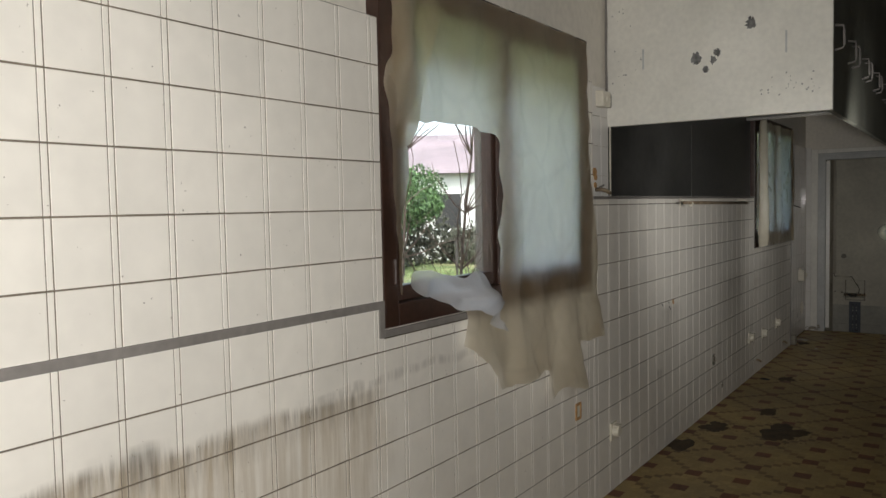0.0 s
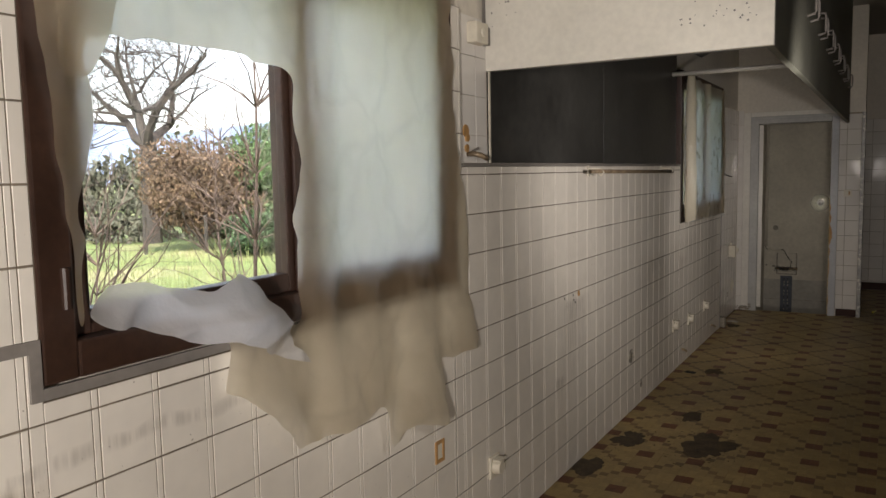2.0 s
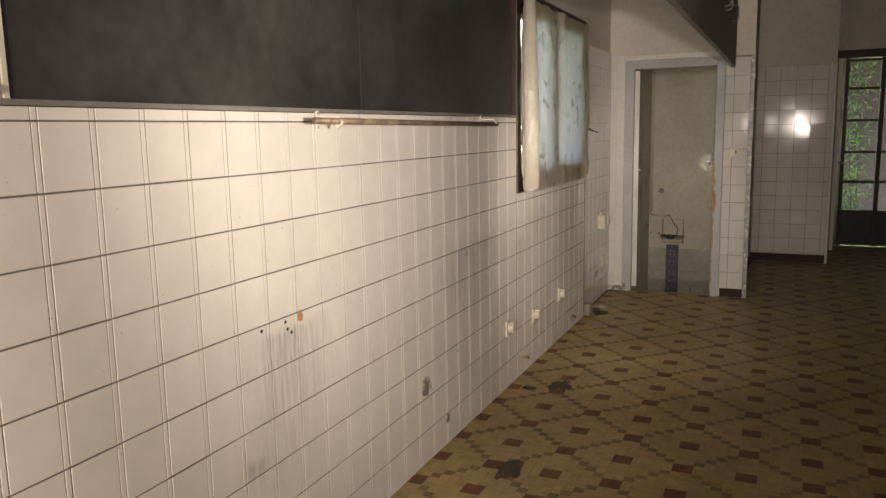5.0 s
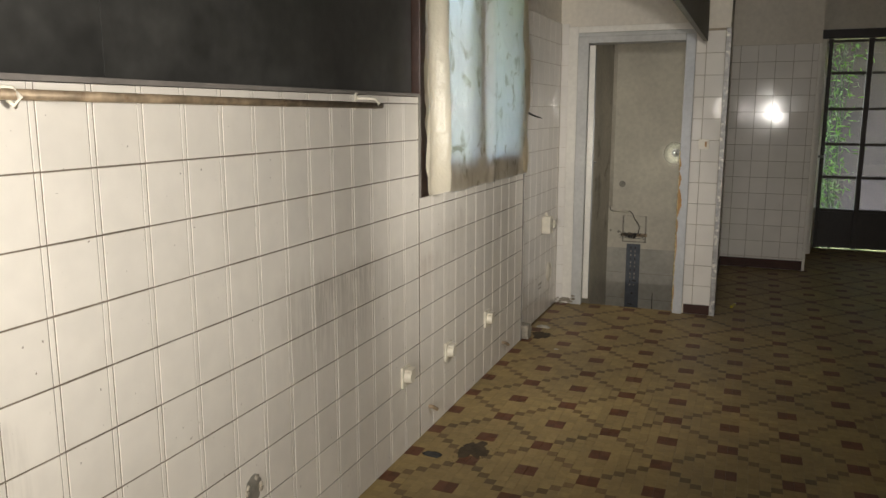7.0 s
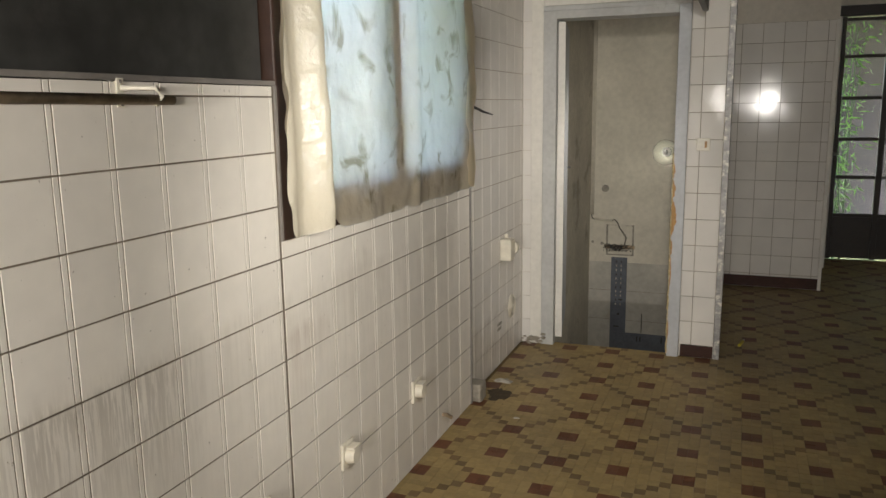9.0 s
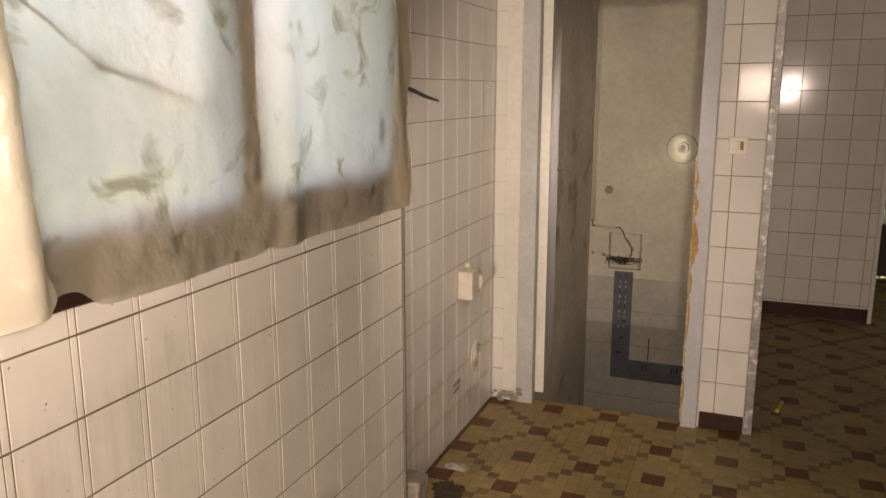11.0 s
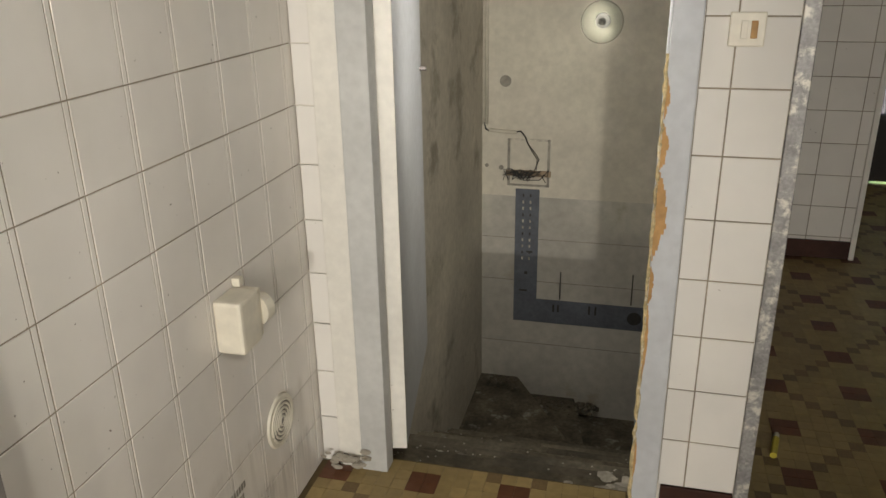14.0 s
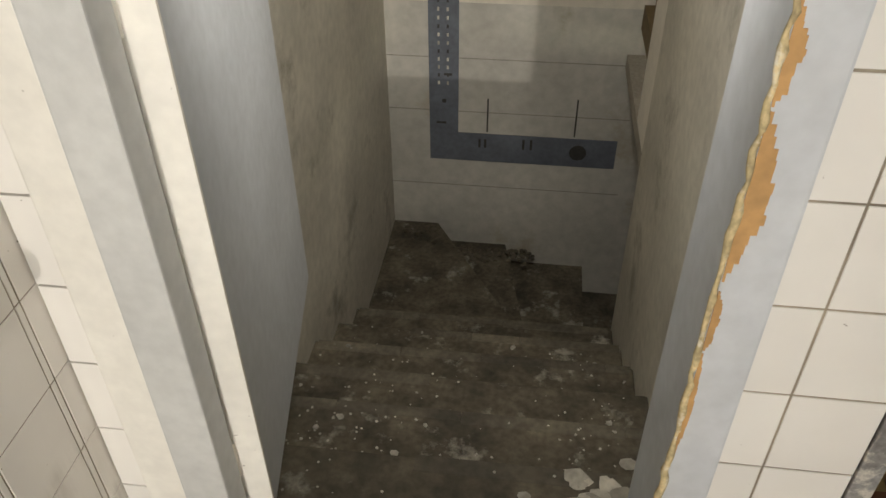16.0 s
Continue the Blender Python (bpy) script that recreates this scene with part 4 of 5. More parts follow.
def broken_hole(y, z, r, label):
    """A ragged hole knocked into the tiles, with crumbled edges."""
    e = empty("broken_hole", (WX, y, z), label, "hole")
    rr = random.Random(int(y * 100))
    b = bmesh.new()
    ring = [b.verts.new((WX + 0.0006, y + r * rr.uniform(0.7, 1.2) * math.cos(a * 2 * math.pi / 14), z + r * rr.uniform(0.8, 1.3) * math.sin(a * 2 * math.pi / 14))) for a in range(14)]
    hub = b.verts.new((WX + 0.003, y, z))
    for a in range(14):
        b.faces.new((hub, ring[a], ring[(a + 1) % 14]))
    part("recess", b, GREY_STAIN, e)
    for k in range(7):
        a = rr.uniform(0, 6.28)
        c = Vector((WX + 0.004, y + r * 0.8 * math.cos(a), z + r * 0.9 * math.sin(a)))
        q = bmesh.new()
        bmesh.ops.create_icosphere(q, subdivisions=1, radius=r * rr.uniform(0.16, 0.32))
        for v in q.verts:
            v.co = c + Vector((v.co.x * 0.5, v.co.y * rr.uniform(0.6, 1.3), v.co.z * rr.uniform(0.6, 1.3)))
        part("crumb", q, ROUGH, e)


broken_hole(5.83, 0.352, 0.042, "broken hole in the wall tiles with crumbled mortar")
broken_hole(6.06, 0.125, 0.022, "small drilled hole in the wall tiles")
for y, z in ((7.19, 0.115), (8.33, 0.10)):
    s = empty("pipe_stub", (WX, y, z), "dark cut pipe stub sticking out of the wall", "pipe")
    part("stub", tube(bmesh.new(), ((WX - 0.004, y, z), (WX + 0.02, y, z), (WX + 0.035, y + 0.02, z - 0.018)), 0.009, 8), RUST, s)
rust = thing("rust_spot", disc(disc(bmesh.new(), (WX + 0.0004, 4.90, 0.885), (1, 0, 0), 0.016, 0.0015, 9), (WX + 0.0016, 4.902, 0.878), (1, 0, 0), 0.007, 0.004, 7), ORANGE, "rusty screw stain on a tile", "screw")
for y, z in ((4.70, 0.885), (4.82, 0.885), (4.83, 0.86), (4.85, 0.845)):
    thing("screw_hole", disc(bmesh.new(), (WX + 0.0003, y, z), (1, 0, 0), 0.006, 0.0012, 9), SCRAPE, "small dark screw hole in a tile", "hole", group="screw holes")

jb2 = empty("socket_box", (BX, 9.45, 0.60), "cream surface socket box with a round cap", "socket box")
part("body", boxes(((BX + 0.01, 9.345, 0.61), (BX + 0.075, 9.43, 0.73)), bevel=0.008), PLASTIC, jb2)
part("flange", boxes(((BX + 0.009, 9.434, 0.615), (BX + 0.07, 9.446, 0.727)), bevel=0.004), PLASTIC, jb2)
part("cap", disc(bmesh.new(), (BX + 0.052, 9.447, 0.67), (0.25, 1, 0), 0.037, 0.028, 22, 0.004), PLASTIC, jb2)
part("lug", boxes(((BX + 0.01, 9.431, 0.728), (BX + 0.03, 9.45, 0.748)), bevel=0.003), PLASTIC, jb2)
vent = empty("round_vent", (BX, 9.62, 0.31), "round plastic vent grille set in the tiles", "vent")
vb = bmesh.new()
disc(vb, (BX + 0.0085, 9.585, 0.29), (1, 0, 0), 0.072, 0.006, 32, 0.003)
part("rim", vb, PLASTIC, vent)
part("duct", disc(bmesh.new(), (BX + 0.0147, 9.585, 0.29), (1, 0, 0), 0.055, 0.001, 28), GREY_STAIN, vent)
for k in range(5):
    rr = 0.012 + k * 0.011
    ring = tube(bmesh.new(), [(BX + 0.0165, 9.585 + rr * math.cos(a * math.pi / 12), 0.29 + rr * math.sin(a * math.pi / 12)) for a in range(25)], 0.0032, 6, False)
    part("ring", ring, PLASTIC, vent)
for k in range(2):
    thing("stencil_mark", boxes(*[((BX + 0.0082, 9.30 + i * 0.0115, 0.235 - k * 0.028), (BX + 0.0088, 9.308 + i * 0.0115, 0.253 - k * 0.028)) for i in range(8 - k)]), GREY_STAIN, "worn unreadable grey stencil marks on a tile", "marking")
br = empty("wall_bracket", (BX, 8.84, 1.45), "bent dark metal bracket beside the window", "bracket")
part("arm", tube(bmesh.new(), ((BX + 0.008, 8.845, 1.47), (BX + 0.03, 8.85, 1.462), (BX + 0.07, 8.87, 1.44), (BX + 0.115, 8.88, 1.425)), [0.006, 0.007, 0.006, 0.003], 8), SCRAPE, br)
part("plate", boxes(((BX + 0.008, 8.83, 1.41), (BX + 0.013, 8.85, 1.49))), RUST, br)

blk = bmesh.new()
box(blk, (BX + 0.004, 8.745, 0.0), (WX + 0.045, 8.84, 0.095), 0.012)
bmesh.ops.subdivide_edges(blk, edges=blk.edges[:], cuts=2, use_grid_fill=True)
for v in blk.verts:
    v.co += 0.006 * Vector((noise.noise(v.co * 30), noise.noise(v.co * 30 + Vector((5, 0, 0))), 0.5 * noise.noise(v.co * 30 + Vector((0, 5, 0)))))
thing("stone_block", blk, ROUGH, "crumbling mortar block at the foot of the wall", "block")

# ---- cellar doorway ----
door = empty("door_1", ((DOOR_L + DOOR_R) / 2, FY, 0), "grey painted cellar door frame with its leaf open", "door", "structure")
part("casing", boxes(((-1.545, FY - 0.022, 0), (DOOR_L, FB, 2.075)), bevel=0.004), WHITE, door, "chipped white wooden casing")
part("head_casing", boxes(((DOOR_L + 0.001, FY - 0.018, DOOR_T + 0.03), (DOOR_R - 0.002, FY - 0.001, 2.075)), bevel=0.004), WHITE, door)
part("jamb", boxes(((DOOR_L + 0.002, FY + 0.0265, 0), (-1.418, FB + 0.01, DOOR_T)), ((DOOR_L + 0.002, FY - 0.03, 0), (-1.396, FY + 0.026, DOOR_T)), bevel=0.004), GREY, door)
part("jamb", boxes(((-0.718, FY - 0.03, 0), (DOOR_R, FB + 0.01, DOOR_T)), bevel=0.004), GREYBLUE, door, "pale blue-grey jamb with flaking paint")
part("head", boxes(((DOOR_L + 0.002, FY - 0.029, DOOR_T + 0.001), (DOOR_R, FB + 0.009, DOOR_T + 0.028)), ((-1.414, FY - 0.029, 1.955), (-0.719, FB + 0.009, DOOR_T + 0.001)), bevel=0.004), GREY, door)
SWING = Matrix.Translation((-1.383, FY + 0.045, 0)) @ Matrix.Rotation(radians(9.8), 4, "Z")


def swung(bm):
    bm.transform(SWING)
    return bm


leaf = part("leaf", swung(boxes(((-0.023, 0.008, 0.035), (0.023, 0.665, 1.945)), bevel=0.003)), GREYBLUE, door, "grey-blue door leaf standing open")
part("edge", swung(boxes(((-0.024, 0.0, 0.035), (0.024, 0.0075, 1.945)), bevel=0.001)), WHITE, leaf, "white painted leaf edge")
for z in (0.19, 0.99, 1.75):
    part("hinge", tube(bmesh.new(), ((-1.408, FY + 0.036, z - 0.045), (-1.408, FY + 0.036, z + 0.045)), 0.008, 10), WHITE, leaf)
part("latch", swung(tube(bmesh.new(), ((0.022, 0.62, 1.05), (0.045, 0.62, 1.05)), 0.007, 8)), METAL, leaf)
rp = random.Random(12)


def flake(z0, z1, w):
    """A ragged patch where the paint has come off the jamb."""
    n = 16
    edge = [(-0.7165 + max(0.002, w * math.sin(math.pi * k / n) ** 0.6 * (0.75 + 0.6 * noise.noise(Vector((k * 0.9, z0 * 9, 0))))), z0 + (z1 - z0) * k / n) for k in range(n + 1)]
    b = bmesh.new()
    for (xa, za), (xb, zb) in zip(edge, edge[1:]):
        box(b, (-0.7165, FY - 0.0308, za), ((xa + xb) / 2, FY - 0.027, zb))
    part("paint_flake", b, ORANGE, door, "bare orange undercoat")


for z0, z1, w in ((0.935, 1.04, 0.018), (0.715, 0.93, 0.030), (0.605, 0.70, 0.014), (0.40, 0.60, 0.010), (1.05, 1.14, 0.012), (0.10, 0.22, 0.008)):
    flake(z0, z1, w)
bead = [(-0.7185 + rp.uniform(-0.003, 0.002), FY - 0.029 + rp.uniform(-0.002, 0.003), 0.02 + 0.018 * k) for k in range(66)]
part("split_edge", tube(bmesh.new(), bead, [rp.uniform(0.0025, 0.0065) for _ in bead], 7), FOAM, door, "crumbling yellowed filler along the jamb edge", smooth=True)
sw = empty("light_switch", (-0.553, FY, 1.24), "cream double light switch with brown rockers", "switch")
part("plate", boxes(((-0.600, FY - 0.017, 1.205), (-0.528, FY - 0.0085, 1.275)), bevel=0.003), PLASTIC, sw)
for x in (-0.577, -0.557):
    part("rocker", boxes(((x, FY - 0.021, 1.222), (x + 0.013, FY - 0.0172, 1.258)), bevel=0.001), PLASTIC if x < -0.56 else ORANGE, sw, "" if x < -0.56 else "orange rocker")
thing("corner_strip", boxes(((-0.459, FY - 0.011, 0.0), (-0.424, FB + 0.004, 2.03)), bevel=0.003), WORN, "worn metal corner strip on the pillar", "corner strip", "structure")
thing("baseboard", boxes(((DOOR_R + 0.01, FY - 0.012, 0.004), (-0.461, FY, 0.073)), ((-0.474, BACK_Y - 0.012, 0.004), (BACK_X - 0.02, BACK_Y, 0.09)), ((-0.4745, FB + 0.01, 0.004), (-0.462, BACK_Y - 0.013, 0.09)), bevel=0.002), SKIRT, "dark brown glazed skirting tiles", "baseboard", "structure")
thing("corner_strip", boxes(((BACK_X - 0.02, BACK_Y - 0.012, 0.0), (BACK_X + 0.004, BACK_Y + 0.02, 2.06)), bevel=0.002), WHITE, "white corner strip on the tiled wall", "corner strip", "structure")
base = bmesh.new()
for k in range(26):
    q = bmesh.ops.create_icosphere(base, subdivisions=1, radius=rp.uniform(0.006, 0.018))["verts"]
    c = Vector((rp.uniform(BX + 0.012, -1.43), FY - 0.03 - abs(rp.gauss(0, 0.012)), 0.005 + abs(rp.gauss(0, 0.03))))
    for v in q:
        v.co = Vector((v.co.x * 1.2, v.co.y * 0.5, v.co.z * 0.6)) + c
thing("crumbled_plaster", base, ROUGH, "crumbled plaster at the foot of the door frame", "rubble", "stuff")

# ---- cellar stair ----
stair = empty("cellar_stair", (-1.1, SILL, -0.19), "dirty concrete cellar stair with worn treads", "stair", "structure")
RISE, GO = 0.19, 0.30
rn = random.Random(23)
NOSE = [SILL] + [10.20 + GO * k for k in range(6)]
for k in range(6):
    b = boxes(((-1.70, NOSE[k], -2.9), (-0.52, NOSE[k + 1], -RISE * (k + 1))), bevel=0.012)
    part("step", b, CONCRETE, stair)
    x0 = -1.68
    while x0 < -0.60:
        x1 = min(-0.53, x0 + rn.uniform(0.18, 0.55))
        if rn.random() < 0.75:
            part("nosing", boxes(((x0 + 0.003, NOSE[k + 1] - rn.uniform(0.03, 0.05), -RISE * (k + 1) - 0.03), (x1, NOSE[k + 1] + 0.004, -RISE * (k + 1) + 0.002)), bevel=0.003), NOSING, stair, "worn grey concrete nosing")
        x0 = x1


def prism(pts, z0, z1):
    b = bmesh.new()
    lo = [b.verts.new((x, y, z0)) for x, y in pts]
    hi = [b.verts.new((x, y, z1)) for x, y in pts]
    b.faces.new(hi)
    b.faces.new(lo[::-1])
    for k in range(len(pts)):
        n = (k + 1) % len(pts)
        b.faces.new((lo[k], lo[n], hi[n], hi[k]))
    bmesh.ops.recalc_face_normals(b, faces=b.faces[:])
    return b


N6 = NOSE[6]
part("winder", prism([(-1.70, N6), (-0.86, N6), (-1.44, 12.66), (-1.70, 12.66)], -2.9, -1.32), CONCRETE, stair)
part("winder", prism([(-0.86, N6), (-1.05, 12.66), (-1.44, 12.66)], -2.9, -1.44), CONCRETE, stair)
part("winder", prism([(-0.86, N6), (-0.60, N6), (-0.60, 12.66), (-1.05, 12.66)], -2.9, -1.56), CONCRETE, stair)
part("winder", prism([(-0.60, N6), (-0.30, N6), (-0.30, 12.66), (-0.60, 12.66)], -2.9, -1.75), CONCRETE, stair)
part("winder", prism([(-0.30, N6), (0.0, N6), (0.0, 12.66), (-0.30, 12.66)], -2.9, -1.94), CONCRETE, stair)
rub = bmesh.new()
rr = random.Random(7)
for k in range(420):
    s = rr.uniform(0.0015, 0.005) if k % 25 else rr.uniform(0.006, 0.012)
    st = rr.choice((0, 0, 1, 1, 1, 2, 2, 3, 4))
    y = rr.uniform(NOSE[st] + 0.02, NOSE[st + 1] - 0.01)
    x = rr.choice((rr.gauss(-1.38, 0.12), rr.gauss(-0.72, 0.10), rr.uniform(-1.65, -0.56)))
    if not -1.67 < x < -0.54:
        continue
    q = bmesh.ops.create_icosphere(rub, subdivisions=1, radius=s)["verts"]
    for v in q:
        v.co = Vector((v.co.x * rr.uniform(0.7, 1.4), v.co.y * rr.uniform(0.7, 1.4), v.co.z * 0.6)) + Vector((x, y, -RISE * (st + 1) + s * 0.4))
thing("rubble", rub, CHIP, "loose plaster crumbs scattered on the steps", "rubble", "stuff")
rub = bmesh.new()
for k in range(150):
    a = rr.random()
    q = bmesh.ops.create_icosphere(rub, subdivisions=1, radius=rr.uniform(0.006, 0.02))["verts"]
    c = Vector((-1.62 + 0.75 * a, 12.60 - abs(rr.gauss(0, 0.06)), (-1.32 if a < 0.28 else -1.44) + 0.012))
    for v in q:
        v.co = Vector((v.co.x, v.co.y, v.co.z * 0.6)) + c
thing("rubble", rub, CONCRETE, "dark gravel heaped in the corner of the winder", "rubble", "stuff")
pl = bmesh.new()
for k in range(30):
    a = rr.uniform(0, 6.28)
    rad = abs(rr.gauss(0, 0.05))
    q = bmesh.ops.create_icosphere(pl, subdivisions=1, radius=rr.uniform(0.012, 0.03))["verts"]
    for v in q:
        v.co = Vector((v.co.x * 1.3, v.co.y, v.co.z * 0.18)) + Vector((-0.74 + rad * 1.5 * math.cos(a), 10.13 + rad * 0.9 * math.sin(a), -0.189))
thing("plaster_lump", pl, CHIP, "broken lump of pale plaster on the top step", "rubble", "stuff")

CN = 12.66 - 0.002
band = empty("wall_band", (-1.40, CN, -0.88), "dark grey painted L-shaped band with bolt holes", "wall band")
part("upright", boxes(((-1.476, CN - 0.006, -0.72), (-1.327, CN, 0.02))), SLATE, band)
part("cross", boxes(((-1.476, CN - 0.006, -0.885), (-0.505, CN, -0.7205))), SLATE, band)
for k in range(11):
    for x in (-1.425, -1.38):
        part("bolt_mark", boxes(((x - 0.006, CN - 0.0075, -0.03 - k * 0.042), (x + 0.004, CN - 0.006, -0.012 - k * 0.042))), CHIP if k % 3 else SCRAPE, band)
for x, z, w, h in ((-1.44, -0.67, 0.05, 0.012), (-1.40, -0.40, 0.04, 0.012), (-1.41, -0.55, 0.02, 0.02), (-1.22, -0.80, 0.012, 0.05), (-1.19, -0.80, 0.012, 0.05), (-0.99, -0.80, 0.012, 0.06), (-0.95, -0.80, 0.012, 0.06)):
    part("scratch", boxes(((x, CN - 0.0078, z), (x + w, CN - 0.006, z + h))), SCRAPE, band)
part("hole", disc(bmesh.new(), (-0.70, CN - 0.006, -0.80), (0, -1, 0), 0.045, 0.002, 12), SCRAPE, band)
for x, z0, z1 in ((-1.18, -0.71, -0.52), (-0.73, -0.71, -0.50), (-0.45, -0.5, -0.25)):
    thing("wall_crack", boxes(((x, CN - 0.001, z0), (x + 0.008, CN + 0.001, z1))), SCRAPE, "thin upright crack in the whitewashed blocks", "crack", group="wall cracks")
wb = empty("wire_box", (-1.40, CN, 0.04), "open junction frame with a tangle of loose wires", "junction box")
part("frame", boxes(((-1.53, CN - 0.012, 0.04), (-1.515, CN, 0.335)), ((-1.285, CN - 0.012, 0.04), (-1.27, CN, 0.335)), ((-1.515, CN - 0.011, 0.325), (-1.285, CN, 0.335)), ((-1.515, CN - 0.011, 0.04), (-1.285, CN, 0.05))), CHIP, wb)
part("clamp_bar", boxes(((-1.54, CN - 0.02, 0.105), (-1.26, CN - 0.001, 0.14)), bevel=0.004), RUST, wb)
for k in range(14):
    x = rr.uniform(-1.50, -1.30)
    part("wire", tube(bmesh.new(), [(x + 0.045 * i * math.sin(k * 2.4 + i) * 0.6, CN - 0.02 - 0.012 * i, 0.12 + rr.uniform(-0.035, 0.04) * (i > 0)) for i in range(5)], 0.0028, 5), SCRAPE, wb)
cab = empty("cable_conduit", (-1.675, CN, 0.4), "whitewashed cable conduit with bare dark wires at its end", "conduit")
for o in (0.0, 0.018):
    part("pipe", tube(bmesh.new(), ((-1.678 + o, CN - 0.008, CEILING - 0.01), (-1.678 + o, CN - 0.008, 1.5), (-1.676 + o, CN - 0.008, 0.42)), 0.0075, 8), WHITEWASH, cab, smooth=True)
part("branch_pipe", tube(bmesh.new(), ((-1.645, CN - 0.008, 0.385), (-1.56, CN - 0.008, 0.378), (-1.475, CN - 0.008, 0.376)), 0.011, 8), WHITEWASH, cab, smooth=True)
part("wire", tube(bmesh.new(), ((-1.676, CN - 0.012, 0.43), (-1.665, CN - 0.014, 0.39), (-1.645, CN - 0.012, 0.38)), 0.0045, 6), SCRAPE, cab, "dark bare wire", smooth=True)
part("wire", tube(bmesh.new(), ((-1.475, CN - 0.012, 0.378), (-1.45, CN - 0.016, 0.385), (-1.42, CN - 0.02, 0.35), (-1.405, CN - 0.022, 0.31)), 0.0045, 6), SCRAPE, cab, "dark bare wire", smooth=True)
for o in (0.0, 0.012):
    part("wire", tube(bmesh.new(), ((-1.405, CN - 0.022, 0.31), (-1.38 + o, CN - 0.03, 0.27), (-1.345 + o, CN - 0.03, 0.22), (-1.35 - o, CN - 0.02, 0.14)), 0.0028, 6), SCRAPE, cab, "dark bare wire", smooth=True)
lampb = empty("bulkhead_lamp", (-1.0, CN, 1.03), "round glass bulkhead lamp, unlit, on the stairwell wall", "wall lamp")
part("base", disc(bmesh.new(), (-1.0, CN, 1.03), (0, -1, 0), 0.045, 0.03, 24, 0.006), METAL, lampb, "dull metal base")
gl = bmesh.new()
for radius in (0.118, 0.114):
    ball = bmesh.ops.create_uvsphere(gl, u_segments=28, v_segments=14, radius=radius)["verts"]
    for v in ball:
        v.co = Vector((v.co.x - 1.0, v.co.y * 0.8 + CN - 0.108, v.co.z + 1.03))
    if radius < 0.115:
        bmesh.ops.reverse_faces(gl, faces=list({f for v in ball for f in v.link_faces}))
globe = part("globe", gl, GLASS, lampb, "clear glass globe", smooth=True)
globe.visible_shadow = False
bu = bmesh.new()
bmesh.ops.create_uvsphere(bu, u_segments=16, v_segments=10, radius=0.022)
for v in bu.verts:
    v.co = Vector((v.co.x - 1.0, v.co.y * 1.3 + CN - 0.085, v.co.z + 1.03))
part("bulb", bu, METAL, lampb, smooth=True)
for (x, z, r) in ((-1.55, 0.68, 0.035), (-1.57, 0.15, 0.015), (-1.66, 0.16, 0.012)):
    thing("wall_stain", disc(bmesh.new(), (x, CN + 0.001, z), (0, -1, 0), r, 0.003, 14), GREY_STAIN, "grey smudge on the stairwell wall", "stain")
thing("chipped_render", disc(disc(bmesh.new(), (-1.689, 11.05, 0.12), (1, 0, 0), 0.028, 0.003, 7), (-1.687, 11.05, 0.12), (1, 0, 0), 0.014, 0.003, 7), ORANGE, "small chip showing brick in the stairwell wall", "chip")
hw = empty("fitted_board", (-0.45, 12.45, -0.3), "brown tapered board in the stairwell, shaped to fit the camera view", "board")
tb = bmesh.new()
# outline shaped to match a brown sliver from the camera's view
fr = [tb.verts.new((x, 12.45, z)) for x, z in ((-0.52, 1.4), (-0.40, 1.4), (-0.40, 0.0), (-0.42, -0.30), (-0.45, -0.1))]
tb.faces.new(fr)
bmesh.ops.solidify(tb, geom=tb.faces[:], thickness=0.012)
part("board", tb, CARDBOARD, hw)
for z in (-0.31, -0.60, -1.05):
    thing("block_joint", boxes(((-1.69, CN - 0.0006, z), (-0.46, CN + 0.001, z + 0.004))), GREY_STAIN, "faint mortar joint in the whitewashed blocks", "joint", group="block joints")

# ---- far lobby ----
gd = empty("door_2", (1.0, END_Y, 0), "dark framed glazed door with small panes", "door", "structure")
XS = (GD[0], 0.80, 1.19, GD[1] - 0.05)
ZS = (0.40, 0.755, 1.105, 1.475, 1.845, GD[2] - 0.04)
for x in XS:
    part("stile", boxes(((x, END_Y + 0.03, 0), (x + 0.05, END_Y + 0.08, GD[2])), bevel=0.003), WOOD_BLACK, gd)
for z in ZS:
    for a, b in zip(XS, XS[1:]):
        part("glazing_bar", boxes(((a + 0.051, END_Y + 0.035, z), (b - 0.001, END_Y + 0.075, z + 0.03)), bevel=0.003), WOOD_BLACK, gd)
for a, b in zip(XS, XS[1:]):
    part("panel", boxes(((a + 0.051, END_Y + 0.04, 0.01), (b - 0.001, END_Y + 0.07, 0.399))), WOOD_BLACK, gd)
    for c, d in zip(ZS, ZS[1:]):
        g = part("pane", boxes(((a + 0.051, END_Y + 0.05, c + 0.031), (b - 0.001, END_Y + 0.054, d - 0.001))), GLASS, gd)
        g.visible_shadow = False
lf = empty("door_3", (0.36, 12.9, 0), "white painted door leaf standing open in the lobby", "door", "structure")
b = boxes(((-0.02, 0, 0.04), (0.02, 0.62, 2.15)), bevel=0.003)
for v in b.verts:
    v.co = Matrix.Rotation(radians(-6), 3, "Z") @ v.co + Vector((0.34, 12.58, 0))
part("leaf", b, WHITE, lf)
part("knob", tube(bmesh.new(), ((0.37, 12.66, 1.02), (0.42, 12.665, 1.02)), 0.012, 10), METAL, lf)
thing("lintel", boxes(((BACK_X + 0.005, END_Y - 0.03, GD[2]), (2.2, END_Y - 0.002, GD[2] + 0.09))), WOOD_BLACK, "dark wooden lintel over the glazed door", "lintel", "structure")

